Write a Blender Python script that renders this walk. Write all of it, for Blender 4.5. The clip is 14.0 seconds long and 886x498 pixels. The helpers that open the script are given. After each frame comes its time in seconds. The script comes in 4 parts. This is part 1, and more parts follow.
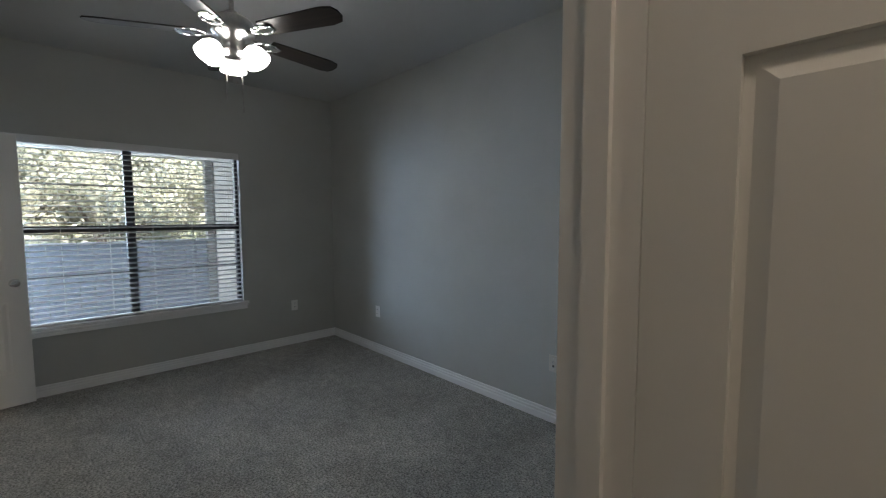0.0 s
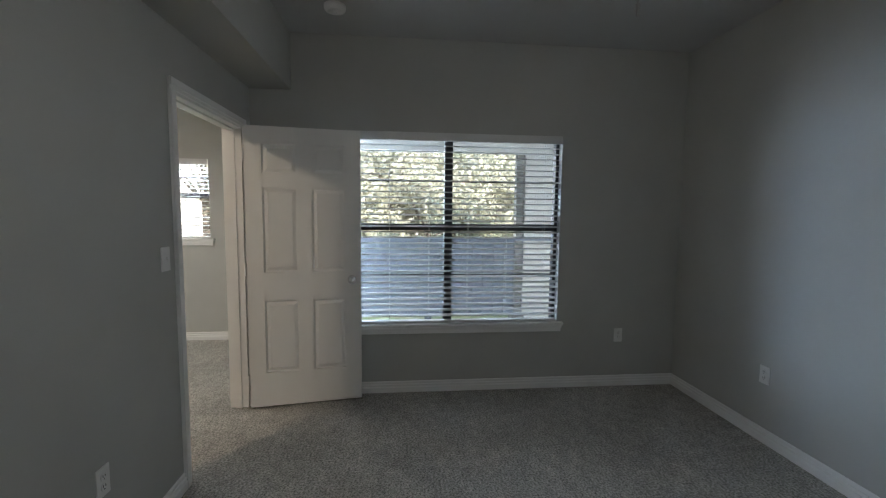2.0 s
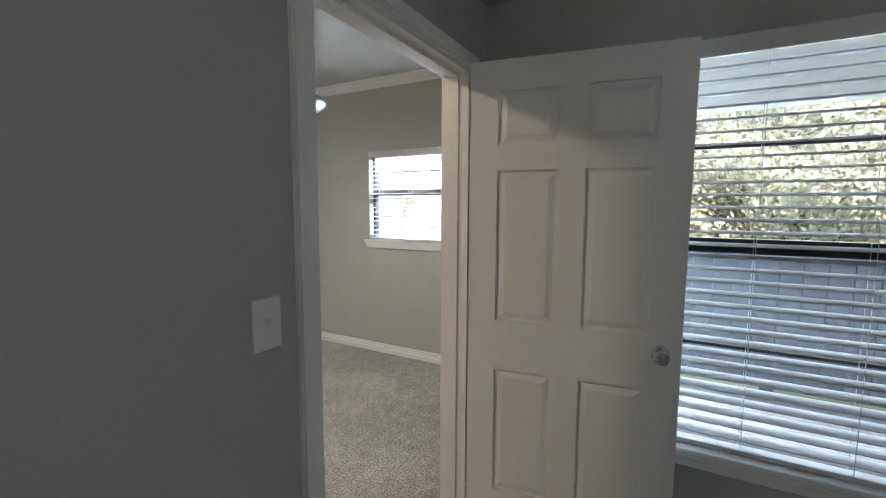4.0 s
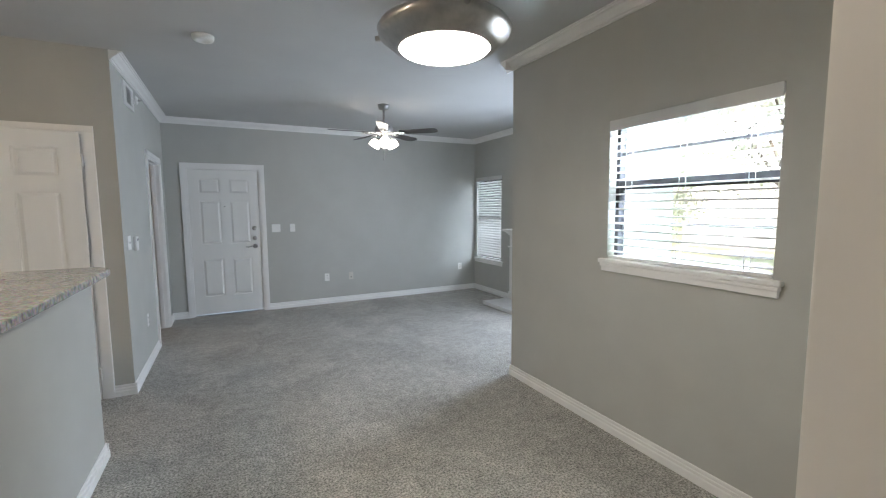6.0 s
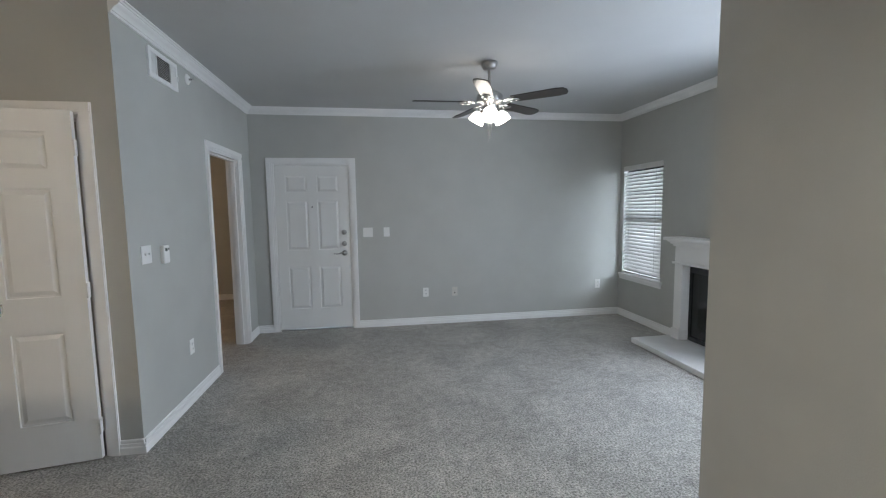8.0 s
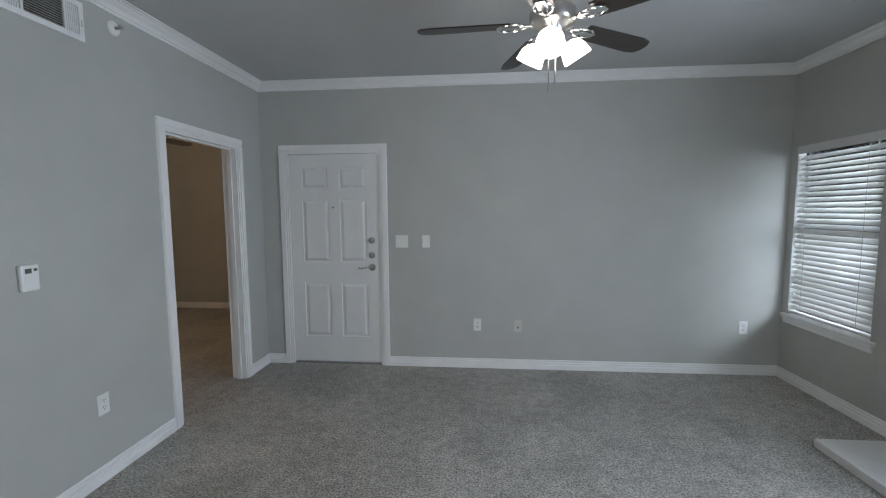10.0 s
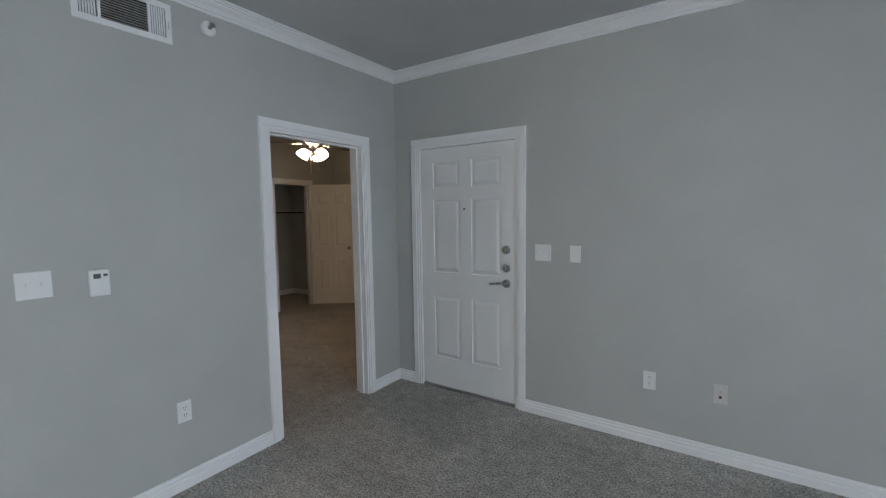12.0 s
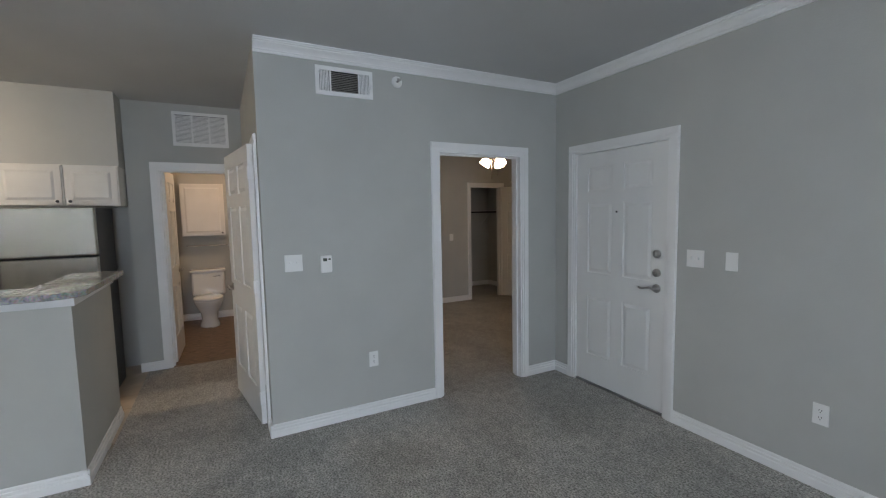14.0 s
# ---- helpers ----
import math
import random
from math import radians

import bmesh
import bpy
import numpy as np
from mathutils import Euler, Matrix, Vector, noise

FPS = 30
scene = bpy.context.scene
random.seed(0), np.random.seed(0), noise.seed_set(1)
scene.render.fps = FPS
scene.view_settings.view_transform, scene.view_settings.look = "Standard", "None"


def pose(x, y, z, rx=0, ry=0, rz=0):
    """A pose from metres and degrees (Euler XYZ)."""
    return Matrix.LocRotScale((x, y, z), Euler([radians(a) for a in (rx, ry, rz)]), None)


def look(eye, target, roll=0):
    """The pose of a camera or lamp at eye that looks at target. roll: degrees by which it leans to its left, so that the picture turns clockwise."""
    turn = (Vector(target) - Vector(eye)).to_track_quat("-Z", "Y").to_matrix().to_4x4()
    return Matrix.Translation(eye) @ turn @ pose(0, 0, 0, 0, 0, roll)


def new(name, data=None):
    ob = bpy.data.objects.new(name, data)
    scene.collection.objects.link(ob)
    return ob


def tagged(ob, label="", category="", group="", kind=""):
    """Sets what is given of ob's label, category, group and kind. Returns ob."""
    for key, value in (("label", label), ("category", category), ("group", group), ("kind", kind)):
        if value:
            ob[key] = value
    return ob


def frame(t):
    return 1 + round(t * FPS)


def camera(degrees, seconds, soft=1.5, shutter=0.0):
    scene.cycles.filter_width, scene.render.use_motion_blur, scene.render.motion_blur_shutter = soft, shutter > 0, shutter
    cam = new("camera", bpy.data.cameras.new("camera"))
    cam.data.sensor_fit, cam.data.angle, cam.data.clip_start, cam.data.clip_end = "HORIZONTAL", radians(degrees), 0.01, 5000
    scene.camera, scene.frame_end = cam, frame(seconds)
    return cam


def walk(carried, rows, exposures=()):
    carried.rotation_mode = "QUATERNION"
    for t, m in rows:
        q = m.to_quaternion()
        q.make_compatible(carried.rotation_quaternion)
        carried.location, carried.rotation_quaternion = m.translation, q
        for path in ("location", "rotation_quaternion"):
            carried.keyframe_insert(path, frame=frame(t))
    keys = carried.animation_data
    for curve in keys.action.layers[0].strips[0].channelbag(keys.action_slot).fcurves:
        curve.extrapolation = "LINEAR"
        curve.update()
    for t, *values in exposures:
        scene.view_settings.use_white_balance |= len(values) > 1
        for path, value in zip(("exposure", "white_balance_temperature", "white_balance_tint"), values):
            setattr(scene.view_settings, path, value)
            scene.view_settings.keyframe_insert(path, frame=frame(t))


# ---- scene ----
PATH = [
    (0, (-6.151, -3.896, 1.427), (-4.695, -5.259, 1.275), -0.2),
    (0.5, (-5.912, -4.007, 1.444), (-4.23, -5.076, 1.287), 0.2),
    (1, (-5.622, -4.056, 1.451), (-3.776, -4.808, 1.284), 0.4),
    (1.5, (-5.267, -4.058, 1.456), (-3.331, -4.531, 1.286), 0.6),
    (2, (-4.895, -4.065, 1.452), (-2.912, -4.263, 1.281), 0.6),
    (2.5, (-4.497, -4.006, 1.46), (-2.508, -3.905, 1.278), 0.7),
    (3, (-4.097, -3.927, 1.48), (-2.146, -3.527, 1.291), 0.7),
    (3.5, (-3.719, -3.871, 1.481), (-1.859, -3.163, 1.29), 0.5),
    (4, (-3.376, -3.719, 1.476), (-1.63, -2.764, 1.276), 0.3),
    (4.2, (-3.243, -3.644, 1.478), (-1.575, -2.561, 1.278), 0.2),
    (6.5, (-1.953, -2.706, 1.477), (-1.269, -0.837, 1.286), -0.6),
    (7, (-1.794, -2.362, 1.476), (-1.294, -0.435, 1.288), -0.7),
    (7.5, (-1.629, -2.019, 1.465), (-1.226, -0.069, 1.278), -0.7),
    (8, (-1.46, -1.666, 1.474), (-1.154, 0.302, 1.286), -0.8),
    (10.5, (-0.712, 0.053, 1.488), (-1.091, 2.009, 1.31), -0.5),
    (11, (-0.617, 0.331, 1.479), (-1.243, 2.223, 1.307), -0.8),
    (11.5, (-0.566, 0.586, 1.482), (-1.439, 2.377, 1.313), -0.8),
    (12, (-0.488, 0.772, 1.491), (-1.601, 2.426, 1.322), -0.8),
    (12.5, (-0.386, 0.861, 1.497), (-1.697, 2.36, 1.322), -0.8),
    (13, (-0.24, 0.844, 1.518), (-1.706, 2.193, 1.34), -0.9),
    (13.5, (-0.046, 0.838, 1.53), (-1.666, 1.998, 1.354), -1.0),
    (14, (0.151, 0.849, 1.539), (-1.617, 1.769, 1.369), -1.1),
]
EXPOSURES = [(0.0, 2.7), (3.0, 2.7), (4.2, 2.75), (6.3, 2.68), (8.2, 2.5), (10.3, 2.38), (14.0, 2.32)]
cam = camera(92.7, 14.0, soft=1.2)
walk(cam, [(t, look(eye, target, roll)) for t, eye, target, roll in PATH], EXPOSURES)


# ---------------------------------------------------------------- light
world = bpy.data.worlds.new("sky")
scene.world = world
world.use_nodes = True
_bg = world.node_tree.nodes["Background"]
_sky = world.node_tree.nodes.new("ShaderNodeTexSky")
_sky.sky_type = "NISHITA"
_sky.sun_disc = False
_sky.sun_elevation = radians(52)
_sky.sun_rotation = radians(250)
world.node_tree.links.new(_sky.outputs[0], _bg.inputs[0])
_bg.inputs[1].default_value = 0.11

sun_data = bpy.data.lights.new("sun", "SUN")
sun_data.energy, sun_data.angle, sun_data.color = 3.2, radians(0.5), (1.0, 0.95, 0.88)
sun = new("sun", sun_data)
# from the west-south-west, over the roof
sun.matrix_world = look((-8.0, -3.0, 10.9), (0, 0, 0))


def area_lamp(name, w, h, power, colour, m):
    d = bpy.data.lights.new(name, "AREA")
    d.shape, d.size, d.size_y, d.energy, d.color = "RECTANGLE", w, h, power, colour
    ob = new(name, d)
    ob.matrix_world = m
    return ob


# unseen area lamps outside the windows, added to stand in for sky light
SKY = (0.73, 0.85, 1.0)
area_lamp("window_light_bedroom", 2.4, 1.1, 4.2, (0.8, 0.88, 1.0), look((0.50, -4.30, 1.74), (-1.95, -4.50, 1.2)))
# fill lamp added on the patio, aimed to brighten the bedroom's south wall blue
area_lamp("patio_fill_light", 0.8, 1.6, 20, (0.54, 0.74, 1.0), look((0.50, -3.15, 1.3), (-3.85, -6.33, 1.2)))
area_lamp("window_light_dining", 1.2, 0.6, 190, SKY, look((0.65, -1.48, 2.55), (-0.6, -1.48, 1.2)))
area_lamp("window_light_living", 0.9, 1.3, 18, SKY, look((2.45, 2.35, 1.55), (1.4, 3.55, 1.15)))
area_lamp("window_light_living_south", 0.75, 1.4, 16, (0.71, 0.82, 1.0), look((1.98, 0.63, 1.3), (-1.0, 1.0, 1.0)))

# ---------------------------------------------------------------- materials
def material(name, colour, rough=0.6, metal=0.0, second=None, scale=8.0, detail=6.0, lo=0.35, hi=0.65,
             bump=0.0, bump_scale=60.0, stretch=(1, 1, 1), coat=0.0, spec=0.5):
    """Two-scale noise between two colours, with fine relief."""
    m = bpy.data.materials.new(name)
    m.use_nodes = True
    nt = m.node_tree
    b = nt.nodes["Principled BSDF"]
    b.inputs["Roughness"].default_value = rough
    b.inputs["Metallic"].default_value = metal
    b.inputs["Coat Weight"].default_value = coat
    b.inputs["Specular IOR Level"].default_value = spec
    tc = nt.nodes.new("ShaderNodeTexCoord")
    mp = nt.nodes.new("ShaderNodeMapping")
    mp.inputs["Scale"].default_value = stretch
    nt.links.new(tc.outputs["Object"], mp.inputs[0])
    second = second or tuple(c * 0.93 for c in colour)
    n1 = nt.nodes.new("ShaderNodeTexNoise")
    n1.inputs["Scale"].default_value, n1.inputs["Detail"].default_value = scale, detail
    nt.links.new(mp.outputs[0], n1.inputs["Vector"])
    r = nt.nodes.new("ShaderNodeValToRGB")
    r.color_ramp.elements[0].position, r.color_ramp.elements[1].position = lo, hi
    r.color_ramp.elements[0].color = (*second, 1)
    r.color_ramp.elements[1].color = (*colour, 1)
    nt.links.new(n1.outputs["Fac"], r.inputs[0])
    nt.links.new(r.outputs[0], b.inputs["Base Color"])
    if bump:
        n2 = nt.nodes.new("ShaderNodeTexNoise")
        n2.inputs["Scale"].default_value, n2.inputs["Detail"].default_value = bump_scale, 4.0
        nt.links.new(mp.outputs[0], n2.inputs["Vector"])
        bp = nt.nodes.new("ShaderNodeBump")
        bp.inputs["Strength"].default_value, bp.inputs["Distance"].default_value = bump, 0.01
        nt.links.new(n2.outputs["Fac"], bp.inputs["Height"])
        nt.links.new(bp.outputs[0], b.inputs["Normal"])
    return m


def carpet_material():
    """Cut-pile carpet: fine light and dark tufts, soft traffic marks."""
    m = bpy.data.materials.new("carpet")
    m.use_nodes = True
    nt = m.node_tree
    b = nt.nodes["Principled BSDF"]
    b.inputs["Roughness"].default_value = 0.95
    b.inputs["Specular IOR Level"].default_value = 0.1
    b.inputs["Sheen Weight"].default_value = 0.15
    tc = nt.nodes.new("ShaderNodeTexCoord")
    fine = nt.nodes.new("ShaderNodeTexNoise")
    fine.inputs["Scale"].default_value, fine.inputs["Detail"].default_value, fine.inputs["Roughness"].default_value = 82.0, 3.0, 0.7
    mid = nt.nodes.new("ShaderNodeTexNoise")
    mid.inputs["Scale"].default_value, mid.inputs["Detail"].default_value = 15.0, 3.0
    broad = nt.nodes.new("ShaderNodeTexNoise")
    broad.inputs["Scale"].default_value, broad.inputs["Detail"].default_value, broad.inputs["Distortion"].default_value = 1.7, 4.0, 0.8
    for n in (fine, mid, broad):
        nt.links.new(tc.outputs["Object"], n.inputs["Vector"])
    r = nt.nodes.new("ShaderNodeValToRGB")
    r.color_ramp.elements[0].position, r.color_ramp.elements[1].position = 0.35, 0.65
    r.color_ramp.elements[0].color = (0.15, 0.146, 0.133, 1)
    r.color_ramp.elements[1].color = (0.65, 0.625, 0.575, 1)
    nt.links.new(fine.outputs["Fac"], r.inputs[0])
    r2 = nt.nodes.new("ShaderNodeMapRange")
    r2.inputs["From Min"].default_value, r2.inputs["From Max"].default_value = 0.35, 0.65
    r2.inputs["To Min"].default_value, r2.inputs["To Max"].default_value = 0.82, 1.08
    nt.links.new(broad.outputs["Fac"], r2.inputs["Value"])
    r3 = nt.nodes.new("ShaderNodeMapRange")
    r3.inputs["From Min"].default_value, r3.inputs["From Max"].default_value = 0.3, 0.7
    r3.inputs["To Min"].default_value, r3.inputs["To Max"].default_value = 0.80, 1.12
    nt.links.new(mid.outputs["Fac"], r3.inputs["Value"])
    mul = nt.nodes.new("ShaderNodeMath")
    mul.operation = "MULTIPLY"
    nt.links.new(r2.outputs[0], mul.inputs[0])
    nt.links.new(r3.outputs[0], mul.inputs[1])
    mix = nt.nodes.new("ShaderNodeVectorMath")
    mix.operation = "SCALE"
    nt.links.new(r.outputs[0], mix.inputs[0])
    nt.links.new(mul.outputs[0], mix.inputs["Scale"])
    nt.links.new(mix.outputs[0], b.inputs["Base Color"])
    bp = nt.nodes.new("ShaderNodeBump")
    bp.inputs["Strength"].default_value, bp.inputs["Distance"].default_value = 0.7, 0.008
    nt.links.new(fine.outputs["Fac"], bp.inputs["Height"])
    nt.links.new(bp.outputs[0], b.inputs["Normal"])
    return m


def granite_material():
    m = bpy.data.materials.new("granite")
    m.use_nodes = True
    nt = m.node_tree
    b = nt.nodes["Principled BSDF"]
    b.inputs["Roughness"].default_value = 0.12
    tc = nt.nodes.new("ShaderNodeTexCoord")
    v = nt.nodes.new("ShaderNodeTexVoronoi")
    v.inputs["Scale"].default_value = 110.0
    n = nt.nodes.new("ShaderNodeTexNoise")
    n.inputs["Scale"].default_value, n.inputs["Detail"].default_value = 38.0, 8.0
    for k in (v, n):
        nt.links.new(tc.outputs["Object"], k.inputs["Vector"])
    r1 = nt.nodes.new("ShaderNodeValToRGB")
    r1.color_ramp.elements[0].color, r1.color_ramp.elements[1].color = (0.26, 0.26, 0.26, 1), (0.52, 0.52, 0.50, 1)
    r1.color_ramp.elements[0].position, r1.color_ramp.elements[1].position = 0.36, 0.56
    nt.links.new(n.outputs["Fac"], r1.inputs[0])
    mx = nt.nodes.new("ShaderNodeMix")
    mx.data_type = "RGBA"
    mx.blend_type = "MULTIPLY"
    mx.inputs["Factor"].default_value = 0.35
    nt.links.new(r1.outputs[0], mx.inputs["A"])
    nt.links.new(v.outputs["Color"], mx.inputs["B"])
    nt.links.new(mx.outputs["Result"], b.inputs["Base Color"])
    return m


def emitter(name, colour, strength):
    m = bpy.data.materials.new(name)
    m.use_nodes = True
    b = m.node_tree.nodes["Principled BSDF"]
    b.inputs["Base Color"].default_value = (0.9, 0.9, 0.88, 1)
    b.inputs["Roughness"].default_value = 0.3
    b.inputs["Emission Color"].default_value = (*colour, 1)
    b.inputs["Emission Strength"].default_value = strength
    return m


def leaf_material():
    """Thin sunlit leaves: half the light is scattered through the blade."""
    m = bpy.data.materials.new("leaf")
    m.use_nodes = True
    nt = m.node_tree
    nt.nodes.remove(nt.nodes["Principled BSDF"])
    geo = nt.nodes.new("ShaderNodeNewGeometry")
    r = nt.nodes.new("ShaderNodeValToRGB")
    r.color_ramp.elements[0].color, r.color_ramp.elements[1].color = (0.34, 0.35, 0.26, 1), (0.56, 0.55, 0.46, 1)
    nt.links.new(geo.outputs["Random Per Island"], r.inputs[0])
    df = nt.nodes.new("ShaderNodeBsdfDiffuse")
    tl = nt.nodes.new("ShaderNodeBsdfTranslucent")
    mx = nt.nodes.new("ShaderNodeMixShader")
    for b in (df, tl):
        nt.links.new(r.outputs[0], b.inputs["Color"])
    nt.links.new(df.outputs[0], mx.inputs[1])
    nt.links.new(tl.outputs[0], mx.inputs[2])
    nt.links.new(mx.outputs[0], nt.nodes["Material Output"].inputs[0])
    return m


def glass_material():
    m = bpy.data.materials.new("window_glass")
    m.use_nodes = True
    nt = m.node_tree
    nt.nodes.remove(nt.nodes["Principled BSDF"])
    tr = nt.nodes.new("ShaderNodeBsdfTransparent")
    gl = nt.nodes.new("ShaderNodeBsdfGlossy")
    gl.inputs["Roughness"].default_value = 0.02
    fr = nt.nodes.new("ShaderNodeFresnel")
    mx = nt.nodes.new("ShaderNodeMixShader")
    nt.links.new(fr.outputs[0], mx.inputs[0])
    nt.links.new(tr.outputs[0], mx.inputs[1])
    nt.links.new(gl.outputs[0], mx.inputs[2])
    nt.links.new(mx.outputs[0], nt.nodes["Material Output"].inputs[0])
    return m


WALL = material("wall_paint", (0.495, 0.50, 0.474), 0.75, second=(0.47, 0.475, 0.45), scale=3.0, bump=0.10, bump_scale=140)
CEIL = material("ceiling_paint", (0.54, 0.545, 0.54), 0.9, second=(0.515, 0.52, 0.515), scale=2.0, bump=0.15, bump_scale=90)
TRIM = material("trim_paint", (0.87, 0.87, 0.86), 0.38, second=(0.84, 0.84, 0.83), scale=5.0, bump=0.03, bump_scale=40)
DOORM = material("door_paint", (0.83, 0.83, 0.81), 0.42, second=(0.80, 0.80, 0.78), scale=4.0, bump=0.06, bump_scale=25, stretch=(1, 1, 0.15))
BLIND = material("blind_vinyl", (0.72, 0.72, 0.71), 0.5, second=(0.69, 0.69, 0.68), scale=6.0)
PLATE = material("plate_plastic", (0.84, 0.84, 0.82), 0.35, second=(0.81, 0.81, 0.79), scale=6.0)
BEIGE = material("beige_plastic", (0.62, 0.60, 0.55), 0.4, second=(0.59, 0.57, 0.52), scale=6.0)
BLACKM = material("black_frame", (0.018, 0.018, 0.022), 0.4, second=(0.03, 0.03, 0.034), scale=20.0)
NICKEL = material("brushed_nickel", (0.50, 0.49, 0.47), 0.28, 1.0, second=(0.42, 0.41, 0.40), scale=30.0)
CHROME = material("chrome", (0.75, 0.75, 0.75), 0.12, 1.0, second=(0.68, 0.68, 0.68), scale=20.0)
BLADE = material("dark_blade_wood", (0.035, 0.028, 0.024), 0.35, second=(0.018, 0.015, 0.013), scale=9.0, stretch=(0.3, 6, 6))
CARPET = carpet_material()
GRANITE = granite_material()
GLASS = glass_material()
SHADE = emitter("lit_shade", (1.0, 0.93, 0.84), 2.2)
SHADE_BED = emitter("lit_shade_bedroom", (1.0, 0.96, 0.92), 3.4)
SHADE_WARM = emitter("lit_shade_warm", (1.0, 0.68, 0.42), 7.5)
GLOBE = emitter("lit_globe", (1.0, 0.96, 0.90), 7.0)
STEEL = material("stainless_steel", (0.55, 0.54, 0.52), 0.26, 1.0, second=(0.48, 0.47, 0.46), scale=14.0, stretch=(1, 1, 0.05))
FRIDGE_SIDE = material("fridge_side_black", (0.02, 0.022, 0.024), 0.45, second=(0.03, 0.03, 0.032), scale=40.0, bump=0.1, bump_scale=200)
CABM = material("cabinet_paint", (0.76, 0.74, 0.70), 0.4, second=(0.72, 0.70, 0.66), scale=5.0)
TILE = material("floor_tile", (0.52, 0.43, 0.33), 0.35, second=(0.42, 0.35, 0.27), scale=7.0)
GROUT = material("grout", (0.35, 0.31, 0.26), 0.9)
PORCELAIN = material("porcelain", (0.84, 0.83, 0.80), 0.1, second=(0.82, 0.81, 0.78), scale=3.0, coat=0.3)
PLANK = material("vinyl_plank", (0.27, 0.18, 0.115), 0.4, second=(0.09, 0.056, 0.034), scale=6.0, stretch=(12, 1, 1), bump=0.05)
FIREBOX = material("firebox_glass", (0.012, 0.014, 0.014), 0.08, second=(0.016, 0.018, 0.018), scale=4.0)
STONE = material("white_hearth", (0.76, 0.76, 0.75), 0.35, second=(0.70, 0.70, 0.69), scale=9.0)
# near-black colour painted in for the shade inside ducts, slots and holes
DARK = material("dark_cavity", (0.02, 0.02, 0.02), 0.8)
LCD = material("lcd_grey", (0.12, 0.14, 0.12), 0.2)
WIRE = material("white_wire", (0.75, 0.75, 0.74), 0.4)
FENCE = material("fence_board", (0.21, 0.225, 0.26), 0.8, second=(0.15, 0.165, 0.20), scale=5.0, stretch=(6, 6, 0.6), bump=0.2)
STUCCO = material("stucco", (0.66, 0.63, 0.58), 0.9, second=(0.60, 0.57, 0.52), scale=6.0, bump=0.3, bump_scale=120)
POST = material("post_paint", (0.20, 0.185, 0.165), 0.7, second=(0.16, 0.148, 0.13), scale=6.0)
CONCRETE = material("concrete", (0.24, 0.235, 0.22), 0.85, second=(0.18, 0.175, 0.165), scale=4.0, bump=0.2)
GRASS = material("grass", (0.11, 0.14, 0.05), 0.9, second=(0.17, 0.16, 0.08), scale=3.0, bump=0.4, bump_scale=30)
BARK = material("bark", (0.14, 0.11, 0.085), 0.9, second=(0.08, 0.065, 0.05), scale=8.0, stretch=(4, 4, 0.7), bump=0.5)
LEAF = leaf_material()
ROOFM = material("roof_sheet", (0.25, 0.23, 0.21), 0.9)


# ---------------------------------------------------------------- mesh helpers
def add_box(bm, x0, x1, y0, y1, z0, z1, bevel=0.0):
    m = Matrix.Translation(((x0 + x1) / 2, (y0 + y1) / 2, (z0 + z1) / 2)) @ Matrix.Diagonal((abs(x1 - x0), abs(y1 - y0), abs(z1 - z0), 1))
    r = bmesh.ops.create_cube(bm, size=1.0, matrix=m)
    if bevel:
        edges = list({e for v in r["verts"] for e in v.link_edges})
        bmesh.ops.bevel(bm, geom=edges, offset=bevel, segments=2, profile=0.5, affect="EDGES")


def add_cyl(bm, p, q, r0, r1=None, seg=16):
    """A round bar or cone from p to q."""
    p, q = Vector(p), Vector(q)
    d = q - p
    m = Matrix.Translation((p + q) / 2) @ d.to_track_quat("Z", "Y").to_matrix().to_4x4()
    bmesh.ops.create_cone(bm, cap_ends=True, segments=seg, radius1=r0, radius2=r0 if r1 is None else r1, depth=d.length, matrix=m)


def add_lathe(bm, profile, seg=24, m=None):
    """Turn (radius, height) pairs round the z axis."""
    m = m or Matrix.Identity(4)
    rings = []
    for r, z in profile:
        rings.append([bm.verts.new(m @ Vector((r * math.cos(2 * math.pi * i / seg), r * math.sin(2 * math.pi * i / seg), z))) for i in range(seg)])
    for a, b in zip(rings, rings[1:]):
        for i in range(seg):
            f = bm.faces.new((a[i], a[(i + 1) % seg], b[(i + 1) % seg], b[i]))
            f.smooth = True


def mesh_of(bm, name, mat, smooth=False):
    me = bpy.data.meshes.new(name)
    bmesh.ops.recalc_face_normals(bm, faces=bm.faces[:])
    if smooth:
        for f in bm.faces:
            f.smooth = True
    bm.to_mesh(me)
    bm.free()
    me.materials.append(mat)
    return me


def part(name, bm, mat, parent=None, label="", smooth=False):
    ob = new(name, mesh_of(bm, name, mat, smooth))
    if parent is not None:
        ob.parent = parent
    if label:
        ob["label"] = label
    return ob


def box_part(name, dims, mat, parent=None, bevel=0.0, label=""):
    bm = bmesh.new()
    add_box(bm, *dims, bevel=bevel)
    return part(name, bm, mat, parent, label)


def empty(name, m, label="", category="", group="", kind=""):
    e = new(name)
    e.matrix_world = m
    return tagged(e, label, category, group, kind)


def structure(name, bm, mat, label=""):
    return tagged(part(name, bm, mat), label, "", "", "structure")


